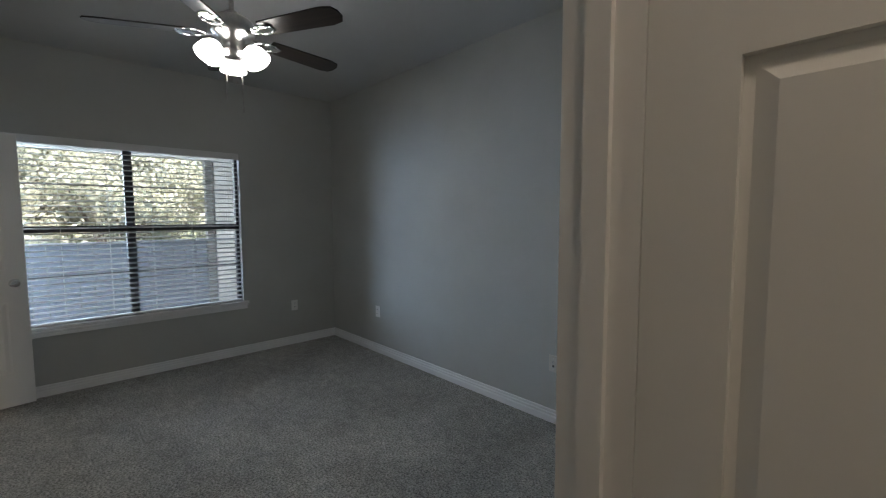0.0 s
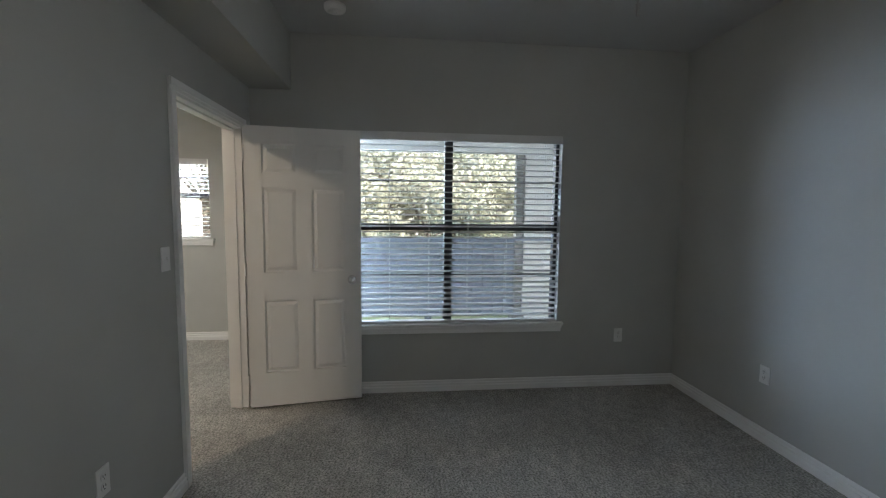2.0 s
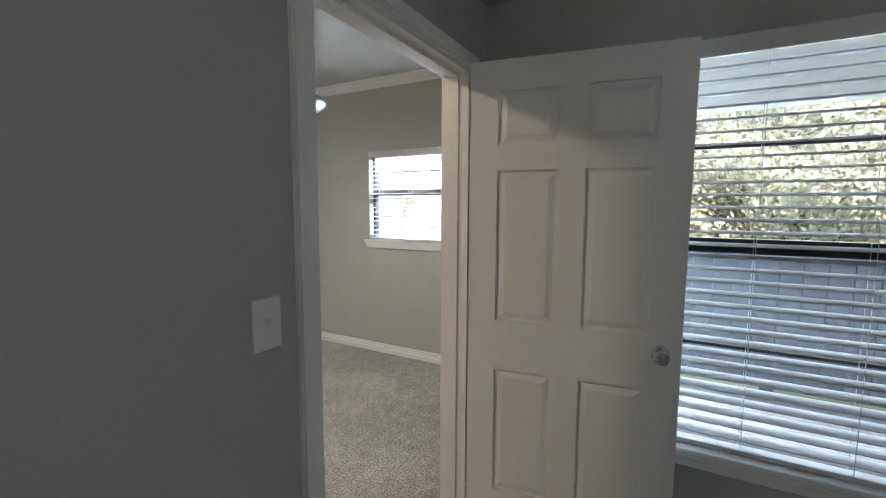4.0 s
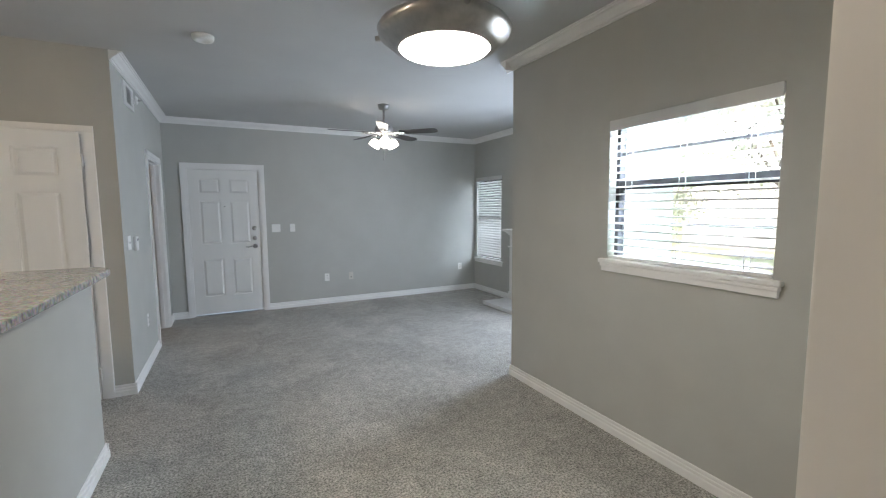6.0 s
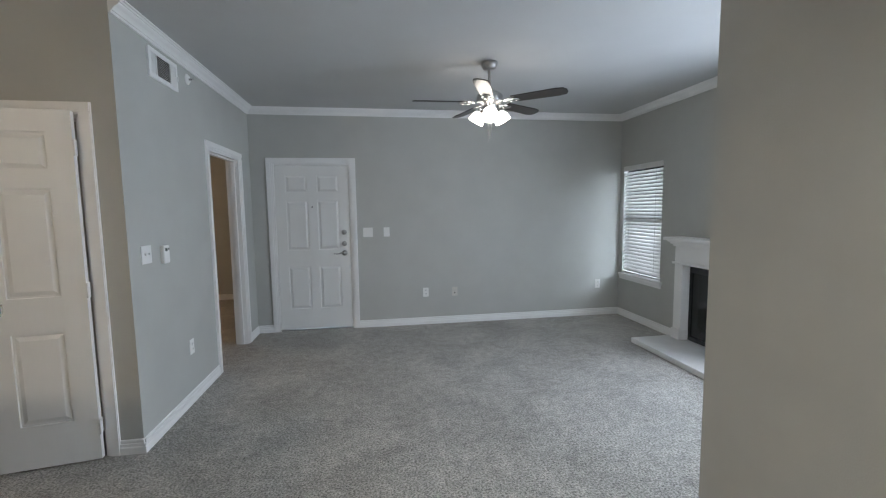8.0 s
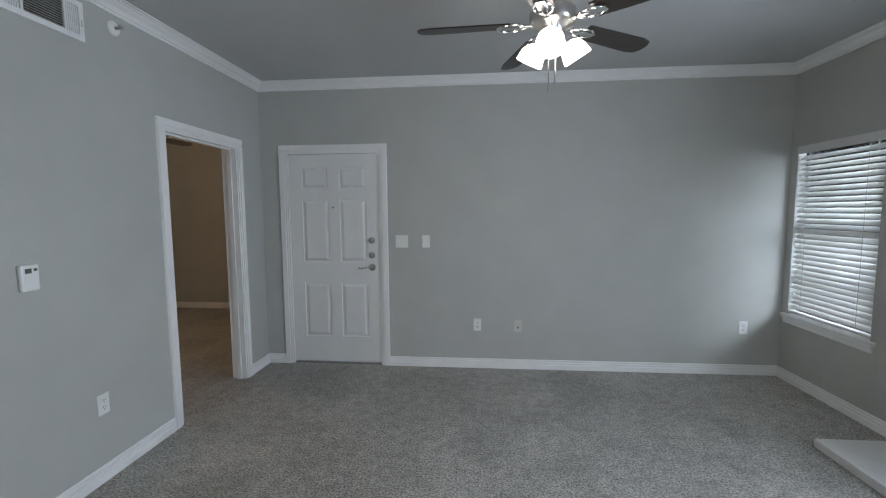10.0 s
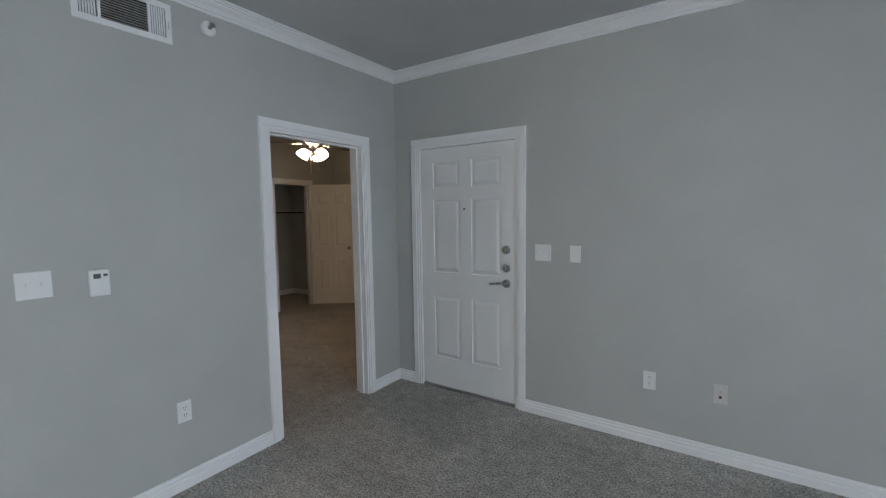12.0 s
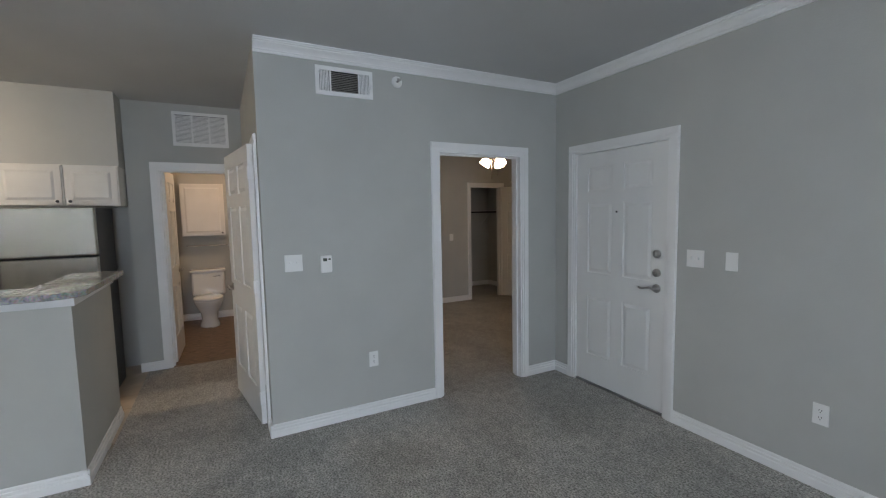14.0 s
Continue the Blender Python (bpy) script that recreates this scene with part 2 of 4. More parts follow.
def wall(name, axis, at, thick, a0, a1, z0, z1, openings=(), mat=None, label="grey painted plasterboard wall"):
    """A wall along x or y; its near face at `at`, its body towards `thick`. Openings are (a0, a1, z0, z1)."""
    bm = bmesh.new()
    cuts = sorted({a0, a1, *[v for o in openings for v in o[:2]]})
    for lo, hi in zip(cuts, cuts[1:]):
        mid = (lo + hi) / 2
        spans = [(z0, z1)]
        for o in openings:
            if o[0] <= mid <= o[1]:
                spans = [s for a, b in spans for s in ((a, min(b, o[2])), (max(a, o[3]), b)) if s[1] - s[0] > 1e-4]
        for a, b in spans:
            c = sorted((at, at + thick))
            if axis == "x":
                add_box(bm, lo, hi, c[0], c[1], a, b)
            else:
                add_box(bm, c[0], c[1], lo, hi, a, b)
    bmesh.ops.remove_doubles(bm, verts=bm.verts[:], dist=1e-5)
    return structure(name, bm, mat or WALL, label)


def strip(name, axis, at, out, a0, a1, profile, mat=None, label="white painted baseboard", end=False):
    """A moulding along x or y on a wall face at `at`; out is +1 or -1, profile lists (depth, height) corners."""
    bm = bmesh.new()
    ends = []
    for a in (a0, a1):
        ring = []
        for d, z in profile:
            p = (a, at + out * d, z) if axis == "x" else (at + out * d, a, z)
            ring.append(bm.verts.new(p))
        ends.append(ring)
    n = len(profile)
    for i in range(n):
        bm.faces.new((ends[0][i], ends[0][(i + 1) % n], ends[1][(i + 1) % n], ends[1][i]))
    bm.faces.new(ends[0])
    bm.faces.new(ends[1][::-1])
    return structure(name, bm, mat or TRIM, label)


BASE_PROFILE = ((-0.002, -0.01), (0.018, -0.01), (0.018, 0.040), (0.015, 0.045), (0.011, 0.046), (0.0115, 0.064), (0.006, 0.066), (0.0075, 0.082), (0.005, 0.088), (-0.002, 0.09))


def crown_profile(z):
    steps = ((0.013, 0.076), (0.013, 0.062), (0.021, 0.060), (0.024, 0.052), (0.034, 0.041), (0.050, 0.031), (0.057, 0.025), (0.057, 0.018), (0.067, 0.016), (0.069, 0.009), (0.083, 0.008), (0.083, -0.002))
    return ((-0.002, z - 0.076), *((d, z - h) for d, h in steps), (-0.002, z + 0.002))


def casing(name, axis, at, out, a0, a1, top, z0=0.0, width=0.066, sides=(True, True)):
    """Door casing round an opening a0..a1, stepped profile, on a wall face."""
    ob = empty(name, Matrix.Identity(4), "white painted door casing", "", "", "structure")

    def piece(kind, lo, hi, zl, zh, horizontal=False):
        bm = bmesh.new()
        for d, ins, rim in ((0.012, 0.0, 0.0), (0.019, 0.018, 0.003)):
            l, h, b, t = lo, hi, zl, zh
            if horizontal:
                l, h, b, t = lo + rim, hi - rim, zl + ins, zh - rim
            elif lo < a0:
                l, h = lo + rim, hi - ins
            else:
                l, h = lo + ins, hi - rim
            c = sorted((at - out * 0.002, at + out * d))
            if axis == "x":
                add_box(bm, l, h, c[0], c[1], b, t)
            else:
                add_box(bm, c[0], c[1], l, h, b, t)
        part(kind, bm, TRIM, ob)
    if sides[0]:
        piece("casing_leg", a0 - width, a0, z0, top)
    if sides[1]:
        piece("casing_leg", a1, a1 + width, z0, top)
    piece("casing_head", a0 - width, a1 + width, top, top + width, True)
    return ob


def jamb(name, axis, w0, w1, a0, a1, top):
    """Lining of a doorway through a wall w0..w1, with a stop."""
    ob = empty(name, Matrix.Identity(4), "white painted door jamb", "", "", "structure")
    e = 0.004

    def bx(kind, al, ah, wl, wh, zl, zh):
        dims = (al, ah, wl, wh, zl, zh) if axis == "x" else (wl, wh, al, ah, zl, zh)
        box_part(kind, dims, TRIM, ob)
    mid = (w0 + w1) / 2
    bx("jamb_leg", a0, a0 + 0.016, w0 - e, w1 + e, 0, top)
    bx("jamb_leg", a1 - 0.016, a1, w0 - e, w1 + e, 0, top)
    bx("jamb_head", a0 + 0.016, a1 - 0.016, w0 - e, w1 + e, top - 0.016, top)
    bx("door_stop", a0 + 0.016, a0 + 0.028, mid - 0.02, mid + 0.02, 0, top - 0.016)
    bx("door_stop", a1 - 0.028, a1 - 0.016, mid - 0.02, mid + 0.02, 0, top - 0.016)
    bx("door_stop", a0 + 0.028, a1 - 0.028, mid - 0.02, mid + 0.02, top - 0.028, top - 0.016)
    return ob


def slab_panels(w, h):
    """The six panel fields of a moulded door: x0, x1, z0, z1."""
    st, mid = 0.115 * w / 0.81, 0.10 * w / 0.81
    pw = (w - 2 * st - mid) / 2
    rows = ((0.125 * h, 0.388 * h), (0.49 * h, 0.79 * h), (0.838 * h, 0.942 * h))
    return [(x, x + pw, z0, z1) for z0, z1 in rows for x in (st, st + pw + mid)]


def door(name, m, w=0.80, h=2.03, handle="knob", label="", knob_at=0.07, hinge_sides=1):
    """A moulded six-panel door leaf; origin at the hinge's foot, leaf along +x, faces at y = +-t/2."""
    t = 0.035
    ob = empty(name, m, label or "white painted moulded six-panel interior door", "door")
    fields = slab_panels(w, h)
    bm = bmesh.new()
    xs = sorted({0, w, *[v for f in fields for v in f[:2]]})
    zs = sorted({0, h, *[v for f in fields for v in f[2:]]})
    for x0, x1 in zip(xs, xs[1:]):
        for z0, z1 in zip(zs, zs[1:]):
            inside = any(f[0] <= (x0 + x1) / 2 <= f[1] and f[2] <= (z0 + z1) / 2 <= f[3] for f in fields)
            k = t / 2 - (0.012 if inside else 0)
            add_box(bm, x0, x1, -k, k, z0, z1)
    bmesh.ops.remove_doubles(bm, verts=bm.verts[:], dist=1e-5)
    slab = part("slab", bm, DOORM, ob)
    for x0, x1, z0, z1 in fields:
        for s in (1, -1):
            bm = bmesh.new()
            y0, y1 = s * (t / 2 - 0.0118), s * (t / 2 - 0.002)
            a = [bm.verts.new(c) for c in ((x0 + 0.012, y0, z0 + 0.012), (x1 - 0.012, y0, z0 + 0.012), (x1 - 0.012, y0, z1 - 0.012), (x0 + 0.012, y0, z1 - 0.012))]
            b = [bm.verts.new(c) for c in ((x0 + 0.036, y1, z0 + 0.036), (x1 - 0.036, y1, z0 + 0.036), (x1 - 0.036, y1, z1 - 0.036), (x0 + 0.036, y1, z1 - 0.036))]
            for i in range(4):
                bm.faces.new((a[i], a[(i + 1) % 4], b[(i + 1) % 4], b[i]))
            bm.faces.new(b)
            part("panel", bm, DOORM, slab)
    for z in (0.2, 1.02, 1.83):
        bm = bmesh.new()
        add_cyl(bm, (-0.008, hinge_sides * 0.021, z - 0.045), (-0.008, hinge_sides * 0.021, z + 0.045), 0.007, seg=10)
        add_box(bm, -0.006, 0.002, -0.016, 0.02, z - 0.044, z + 0.044)
        part("hinge", bm, TRIM, ob, "painted butt hinge")
    kx = w - knob_at
    for s in (1, -1):
        bm = bmesh.new()
        r = Matrix.Translation((kx, s * t / 2, 0.93)) @ Matrix.Rotation(-s * math.pi / 2, 4, "X")
        if handle == "knob":
            add_lathe(bm, ((0.0, 0.0), (0.032, 0.0), (0.032, 0.006), (0.013, 0.012), (0.012, 0.03), (0.024, 0.038), (0.028, 0.05), (0.024, 0.062), (0.0, 0.066)), 18, r)
            part("knob", bm, CHROME, ob, "polished chrome round knob")
        else:
            add_lathe(bm, ((0.0, 0.0), (0.033, 0.0), (0.033, 0.008), (0.012, 0.012), (0.011, 0.05), (0.0, 0.052)), 18, r)
            y = s * (t / 2 + 0.045)
            pts = [(kx, y, 0.93), (kx - 0.03, y, 0.936), (kx - 0.065, y, 0.928), (kx - 0.10, y, 0.922), (kx - 0.125, y, 0.93)]
            for p, q in zip(pts, pts[1:]):
                add_cyl(bm, p, q, 0.009, 0.008, 10)
            part("lever", bm, NICKEL, ob, "brushed nickel curved lever handle", smooth=True)
    return ob


# ---------------------------------------------------------------- the plan (metres)
XE, YS, YN, XW = -1.553, -6.395, -2.942, -5.785     # bedroom: east, south, north, west faces
YD = YN + 0.12                                    # dining side of the bedroom's north wall
ZB, ZL = 2.77, 2.68                               # ceiling heights: bedroom, living space
LW, LN, LE = -2.92, 3.66, 1.81                    # living room: west, north, east faces
HB = -4.93                                        # hall: face of the bathroom wall
DOOR_H = 2.04

# floor and ground
bm = bmesh.new()
add_box(bm, -8.2, -4.93, 2.0, 6.0, -0.12, 0)
add_box(bm, -4.93, 1.93, 0.11, 6.0, -0.12, 0)
add_box(bm, -3.30, 0.12, -2.88, 0.11, -0.12, 0)
add_box(bm, XW - 0.12, XE + 0.11, YS - 0.14, -2.88, -0.12, 0)
structure("floor", bm, CARPET, "grey-beige cut-pile carpet")
bm = bmesh.new()
add_box(bm, -900, 900, -900, 900, -0.30, -0.14)
structure("ground", bm, GRASS, "dry green lawn round the building")
bm = bmesh.new()
add_box(bm, XE + 0.11, 0.80, -6.6, -2.85, -0.14, -0.04)
structure("pavement", bm, CONCRETE, "grey concrete patio slab")

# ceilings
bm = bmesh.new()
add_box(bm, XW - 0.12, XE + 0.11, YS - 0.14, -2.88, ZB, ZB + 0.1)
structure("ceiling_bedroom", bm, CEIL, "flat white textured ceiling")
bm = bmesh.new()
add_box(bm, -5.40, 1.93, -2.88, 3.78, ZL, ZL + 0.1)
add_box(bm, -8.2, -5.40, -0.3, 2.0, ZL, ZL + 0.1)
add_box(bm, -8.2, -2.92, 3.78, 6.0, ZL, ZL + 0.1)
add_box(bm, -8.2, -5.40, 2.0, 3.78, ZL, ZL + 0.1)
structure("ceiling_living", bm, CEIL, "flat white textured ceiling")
bm = bmesh.new()
add_box(bm, -8.6, 0.90, -6.8, -2.85, 2.95, 3.2)
add_box(bm, -8.6, 2.0, -2.85, 6.4, 2.95, 3.2)
structure("roof", bm, ROOFM, "low flat roof over the flat")

# bedroom walls and soffit
BW = (-5.355, -3.535, 0.537, 2.072)                   # bedroom window: y0, y1, z0, z1
wall("wall_bedroom_east", "y", XE, 0.13, YS - 0.14, YD, -0.12, ZB, [BW])
wall("wall_bedroom_south", "x", YS, -0.12, XW - 0.12, XE, -0.12, ZB)
BD = (-2.621, -1.731)                             # bedroom door opening
wall("wall_bedroom_north", "x", YN, 0.12, XW - 0.12, XE, -0.12, ZB, [(BD[0], BD[1], -0.03, DOOR_H)])
ED = (-4.515, -3.66)                               # doorway where the walk begins
CD = (-5.80, -4.985)                              # closet doorway
wall("wall_bedroom_west", "y", XW, -0.12, YS, YN, -0.12, ZB, [(ED[0], ED[1], -0.03, DOOR_H), (CD[0], CD[1], -0.03, DOOR_H)])
bm = bmesh.new()
add_box(bm, XW, XE, -3.245, YN, 2.355, ZB + 0.01)
structure("wall_soffit", bm, WALL, "grey painted dropped soffit under the ceiling")

# room the walk begins in
bm = bmesh.new()
add_box(bm, -7.6, XW - 0.12, -4.92, -3.05, -0.12, -0.004)
structure("floor_bathroom", bm, TILE, "beige tiled floor")
wall("wall_bathroom_west", "y", -7.5, -0.1, -4.92, -3.0, -0.12, ZB)
wall("wall_bathroom_north", "x", -3.10, 0.1, -7.6, XW - 0.12, -0.12, ZB)
wall("wall_bathroom_south", "x", -4.82, -0.1, -7.6, XW - 0.12, -0.12, ZB)
bm = bmesh.new()
add_box(bm, -7.6, XW - 0.12, -6.62, -3.0, ZB, ZB + 0.1)
structure("ceiling_bathroom", bm, CEIL, "flat white ceiling")

wall("wall_closet_west", "y", -6.75, -0.1, -6.60, -4.92, -0.12, ZB)
wall("wall_closet_south", "x", -6.48, -0.12, -6.75, XW - 0.12, -0.12, ZB)
bm = bmesh.new()
add_box(bm, -6.75, XW - 0.12, -6.48, -4.92, -0.12, -0.004)
structure("floor_closet", bm, CARPET, "grey-beige cut-pile carpet")

# dining space and living room
DW = (-1.97, -1.03, 1.12, 2.01)
wall("wall_dining_east", "y", 0.0, 0.12, YD, 0.0, -0.12, ZL, [DW])
wall("wall_dining_south", "x", YD, -0.06, XE + 0.13, 0.12, -0.12, ZL)
wall("wall_living_south", "x", 0.0, -0.12, 0.12, LE, -0.12, ZL)
LWS = (0.25, 1.02, 0.56, 2.0)
LWN = (2.80, 3.58, 0.56, 2.0)
wall("wall_living_east", "y", LE, 0.13, -0.12, 3.78, -0.12, ZL, [LWN, LWS])
EN = (-2.672, -1.768)
wall("wall_living_north", "x", LN, 0.12, LW, LE, -0.12, ZL, [(EN[0], EN[1], -0.03, DOOR_H)])
BR = (2.415, 3.255)
wall("wall_living_west", "y", LW, -0.12, 1.085, 5.95, -0.12, ZL, [(BR[0], BR[1], -0.03, DOOR_H)])
HD = (-3.97, -3.115)
wall("wall_hall_north", "x", 1.085, 0.12, HB, LW - 0.12, -0.12, ZL, [(HD[0], HD[1], -0.03, DOOR_H)])
BA = (0.31, 1.02)
wall("wall_hall_west", "y", HB, -0.12, 0.05, 1.205, -0.12, ZL, [(BA[0], BA[1], -0.03, DOOR_H)])

# hall closet
wall("wall_hall_closet", "x", 1.9, 0.1, -5.05, -3.04, -0.12, ZL)

# kitchen
bm = bmesh.new()
add_box(bm, -5.4, -3.30, -2.88, 0.11, -0.12, -0.012)
structure("floor_kitchen", bm, GROUT, "grout bed of the kitchen tiles")
wall("wall_kitchen_west", "y", -5.2, -0.1, YD, 0.05, -0.12, ZL)
bm = bmesh.new()
add_box(bm, -5.2, -4.66, YD, 0.046, 2.02, ZL + 0.01)
structure("wall_kitchen_soffit", bm, WALL, "painted soffit above the kitchen cabinets")
wall("wall_kitchen_stub", "x", 0.05, -0.004, -5.2, HB - 0.12, -0.12, ZL)

# bathroom off the hall
bm = bmesh.new()
add_box(bm, -7.3, -4.93, 0.0, 1.7, -0.12, -0.012)
structure("floor_hall_bath", bm, PLANK, "brown subfloor of the plank floor")
wall("wall_bath_back", "y", -7.2, -0.1, 0.0, 1.7, -0.12, ZL)
wall("wall_bath_south", "x", 0.2, -0.1, -7.2, -5.05, -0.12, ZL)
wall("wall_bath_north", "x", 1.6, 0.1, -7.2, -5.05, -0.12, ZL)

# second bedroom
CL = (4.70, 5.36)
wall("wall_second_west", "y", -6.2, -0.12, 2.0, 5.95, -0.12, ZL, [(CL[0], CL[1], -0.03, DOOR_H - 0.02)])
wall("wall_second_north", "x", 5.87, 0.1, -8.0, LW - 0.12, -0.12, ZL)
wall("wall_second_south", "x", 2.0, 0.1, -6.32, -3.04, -0.12, ZL)
wall("wall_closet2_back", "y", -7.4, -0.1, 4.1, 5.87, -0.12, ZL)
wall("wall_closet2_south", "x", 4.2, -0.1, -7.4, -6.32, -0.12, ZL)

# baseboards
BL = "white painted stepped baseboard"
for nm, ax, at, out, a, b in (
    ("be", "y", XE, -1, YS, YN), ("bs", "x", YS, 1, XW, XE), ("bn1", "x", YN, -1, XW, BD[0] - 0.058), ("bn2", "x", YN, -1, BD[1] + 0.058, XE),
    ("bw", "y", XW, 1, CD[1] + 0.066, ED[0] - 0.066), ("bw3", "y", XW, 1, YS, CD[0] - 0.066), ("bw2", "y", XW, 1, ED[1] + 0.066, YN),
    ("de", "y", 0.0, -1, YD, 0.016), ("ds", "x", YD, 1, BD[1] + 0.066, 0.0), ("ls", "x", 0.0, 1, -0.016, LE), ("le", "y", LE, -1, 2.38, LN), ("le2", "y", LE, -1, 0.0, 1.26),
    ("ln1", "x", LN, -1, LW, EN[0] - 0.066), ("ln2", "x", LN, -1, EN[1] + 0.066, LE),
    ("lw1", "y", LW, 1, 1.069, BR[0] - 0.066), ("lw2", "y", LW, 1, BR[1] + 0.066, LN),
    ("hn1", "x", 1.085, -1, HD[1] + 0.066, LW + 0.016), ("hn2", "x", 1.085, -1, HB, HD[0] - 0.066), ("hw", "y", HB, 1, 0.05, BA[0] - 0.066),
    ("sw", "y", -6.2, 1, 2.1, CL[0] - 0.06), ("sw2", "y", -6.2, 1, CL[1] + 0.06, 5.87), ("sn", "x", 5.87, -1, -6.2, -3.04),
    ("cb", "y", -7.4, 1, 4.2, 5.87), ("cn", "x", 5.87, -1, -7.4, -6.32), ("bb", "y", -7.2, 1, 0.2, 1.6), ("bb2", "x", 0.2, 1, -7.2, -5.05),
):
    strip("baseboard", ax, at, out, a, b, BASE_PROFILE, label=BL)
# crown moulding
for ax, at, out, a, b in (("y", 0.0, -1, YD, 0.081), ("x", 0.0, 1, -0.081, LE), ("y", LE, -1, 0.0, LN), ("x", LN, -1, LW, LE), ("y", LW, 1, 1.085, LN), ("x", YD, 1, -2.7, 0.0)):
    strip("crown_moulding", ax, at, out, a, b, crown_profile(ZL), label="white painted crown moulding")

# door casings and linings
casing("casing_bedroom", "x", YN, -1, BD[0], BD[1], DOOR_H, width=0.058)
casing("casing_bedroom_outer", "x", YD, 1, BD[0], BD[1], DOOR_H)
jamb("jamb_bedroom", "x", YN, YD, BD[0], BD[1], DOOR_H)
casing("casing_start", "y", XW, 1, ED[0], ED[1], DOOR_H)
casing("casing_start_outer", "y", XW - 0.12, -1, ED[0], ED[1], DOOR_H, sides=(False, True))
jamb("jamb_start", "y", XW - 0.12, XW, ED[0], ED[1], DOOR_H)
casing("casing_closet", "y", XW, 1, CD[0], CD[1], DOOR_H)
jamb("jamb_closet", "y", XW - 0.12, XW, CD[0], CD[1], DOOR_H)
casing("casing_entrance", "x", LN, -1, EN[0], EN[1], DOOR_H)
jamb("jamb_entrance", "x", LN, LN + 0.12, EN[0], EN[1], DOOR_H)
# strip added under the entrance door to block sky light through the gap
bm = bmesh.new()
add_box(bm, EN[0] + 0.017, EN[1] - 0.017, LN + 0.004, LN + 0.12, -0.01, 0.016, bevel=0.004)
structure("threshold", bm, NICKEL, "grey metal threshold strip added to stop light under the door")
casing("casing_second", "y", LW, 1, BR[0], BR[1], DOOR_H)
casing("casing_second_inner", "y", LW - 0.12, -1, BR[0], BR[1], DOOR_H)
jamb("jamb_second", "y", LW - 0.12, LW, BR[0], BR[1], DOOR_H)
casing("casing_hall", "x", 1.085, -1, HD[0], HD[1], DOOR_H)
jamb("jamb_hall", "x", 1.085, 1.205, HD[0], HD[1], DOOR_H)
casing("casing_bath", "y", HB, 1, BA[0], BA[1], DOOR_H - 0.01)
jamb("jamb_bath", "y", HB - 0.12, HB, BA[0], BA[1], DOOR_H - 0.01)
casing("casing_closet2", "y", -6.2, 1, CL[0], CL[1], DOOR_H - 0.04, width=0.055)
jamb("jamb_closet2", "y", -6.32, -6.2, CL[0], CL[1], DOOR_H - 0.04)


# ---------------------------------------------------------------- windows and blinds
def window(name, x, y0, y1, z0, z1, out, twin=False, label="", rail=0.55):
    """A black-framed sash window in a wall facing x; out is the way outdoors."""
    ob = empty(name, pose(x + out * 0.095, (y0 + y1) / 2, z0), label, "window", "", "structure")
    w, h = y1 - y0, z1 - z0
    mid = rail * h
    bm = bmesh.new()
    f = 0.027
    add_box(bm, -0.03, 0.03, -w / 2, -w / 2 + f, 0, h)
    add_box(bm, -0.03, 0.03, w / 2 - f, w / 2, 0, h)
    add_box(bm, -0.03, 0.03, -w / 2 + f, w / 2 - f, 0, f)
    add_box(bm, -0.03, 0.03, -w / 2 + f, w / 2 - f, h - f, h)
    if twin:
        add_box(bm, -0.035, 0.035, -0.032, 0.032, f, h - f)
    part("window_frame", bm, BLACKM, ob, "black aluminium window frame")
    bays = ((-w / 2 + f, -0.032), (0.032, w / 2 - f)) if twin else ((-w / 2 + f, w / 2 - f),)
    for a, b in bays:
        bm = bmesh.new()
        add_box(bm, -0.026, 0.026, a, b, mid - 0.027, mid + 0.027)
        part("meeting_rail", bm, BLACKM, ob)
        for zz in (mid * 0.5 + 0.01, mid + (h - mid) * 0.5):
            bm = bmesh.new()
            add_box(bm, -0.008, 0.008, a, b, zz - 0.006, zz + 0.006)
            part("muntin", bm, BLACKM, ob)
        for za, zb in ((f, mid - 0.027), (mid + 0.027, h - f)):
            bm = bmesh.new()
            add_box(bm, -0.002, 0.002, a, b, za, zb)
            g = part("pane", bm, GLASS, ob)
            g.visible_shadow = False
    # sill and apron
    bm = bmesh.new()
    add_box(bm, -out * 0.130, -out * 0.031, -w / 2 - 0.045, w / 2 + 0.045, -0.002, 0.024, bevel=0.006)
    part("window_sill", bm, TRIM, ob, "white painted wooden sill")
    bm = bmesh.new()
    add_box(bm, -out * 0.093, -out * 0.113, -w / 2 - 0.03, w / 2 + 0.03, -0.055, -0.003, bevel=0.003)
    add_box(bm, -out * 0.093, -out * 0.121, -w / 2 - 0.036, w / 2 + 0.036, -0.024, -0.003, bevel=0.004)
    part("apron", bm, TRIM, ob, "white painted apron moulding")
    return ob


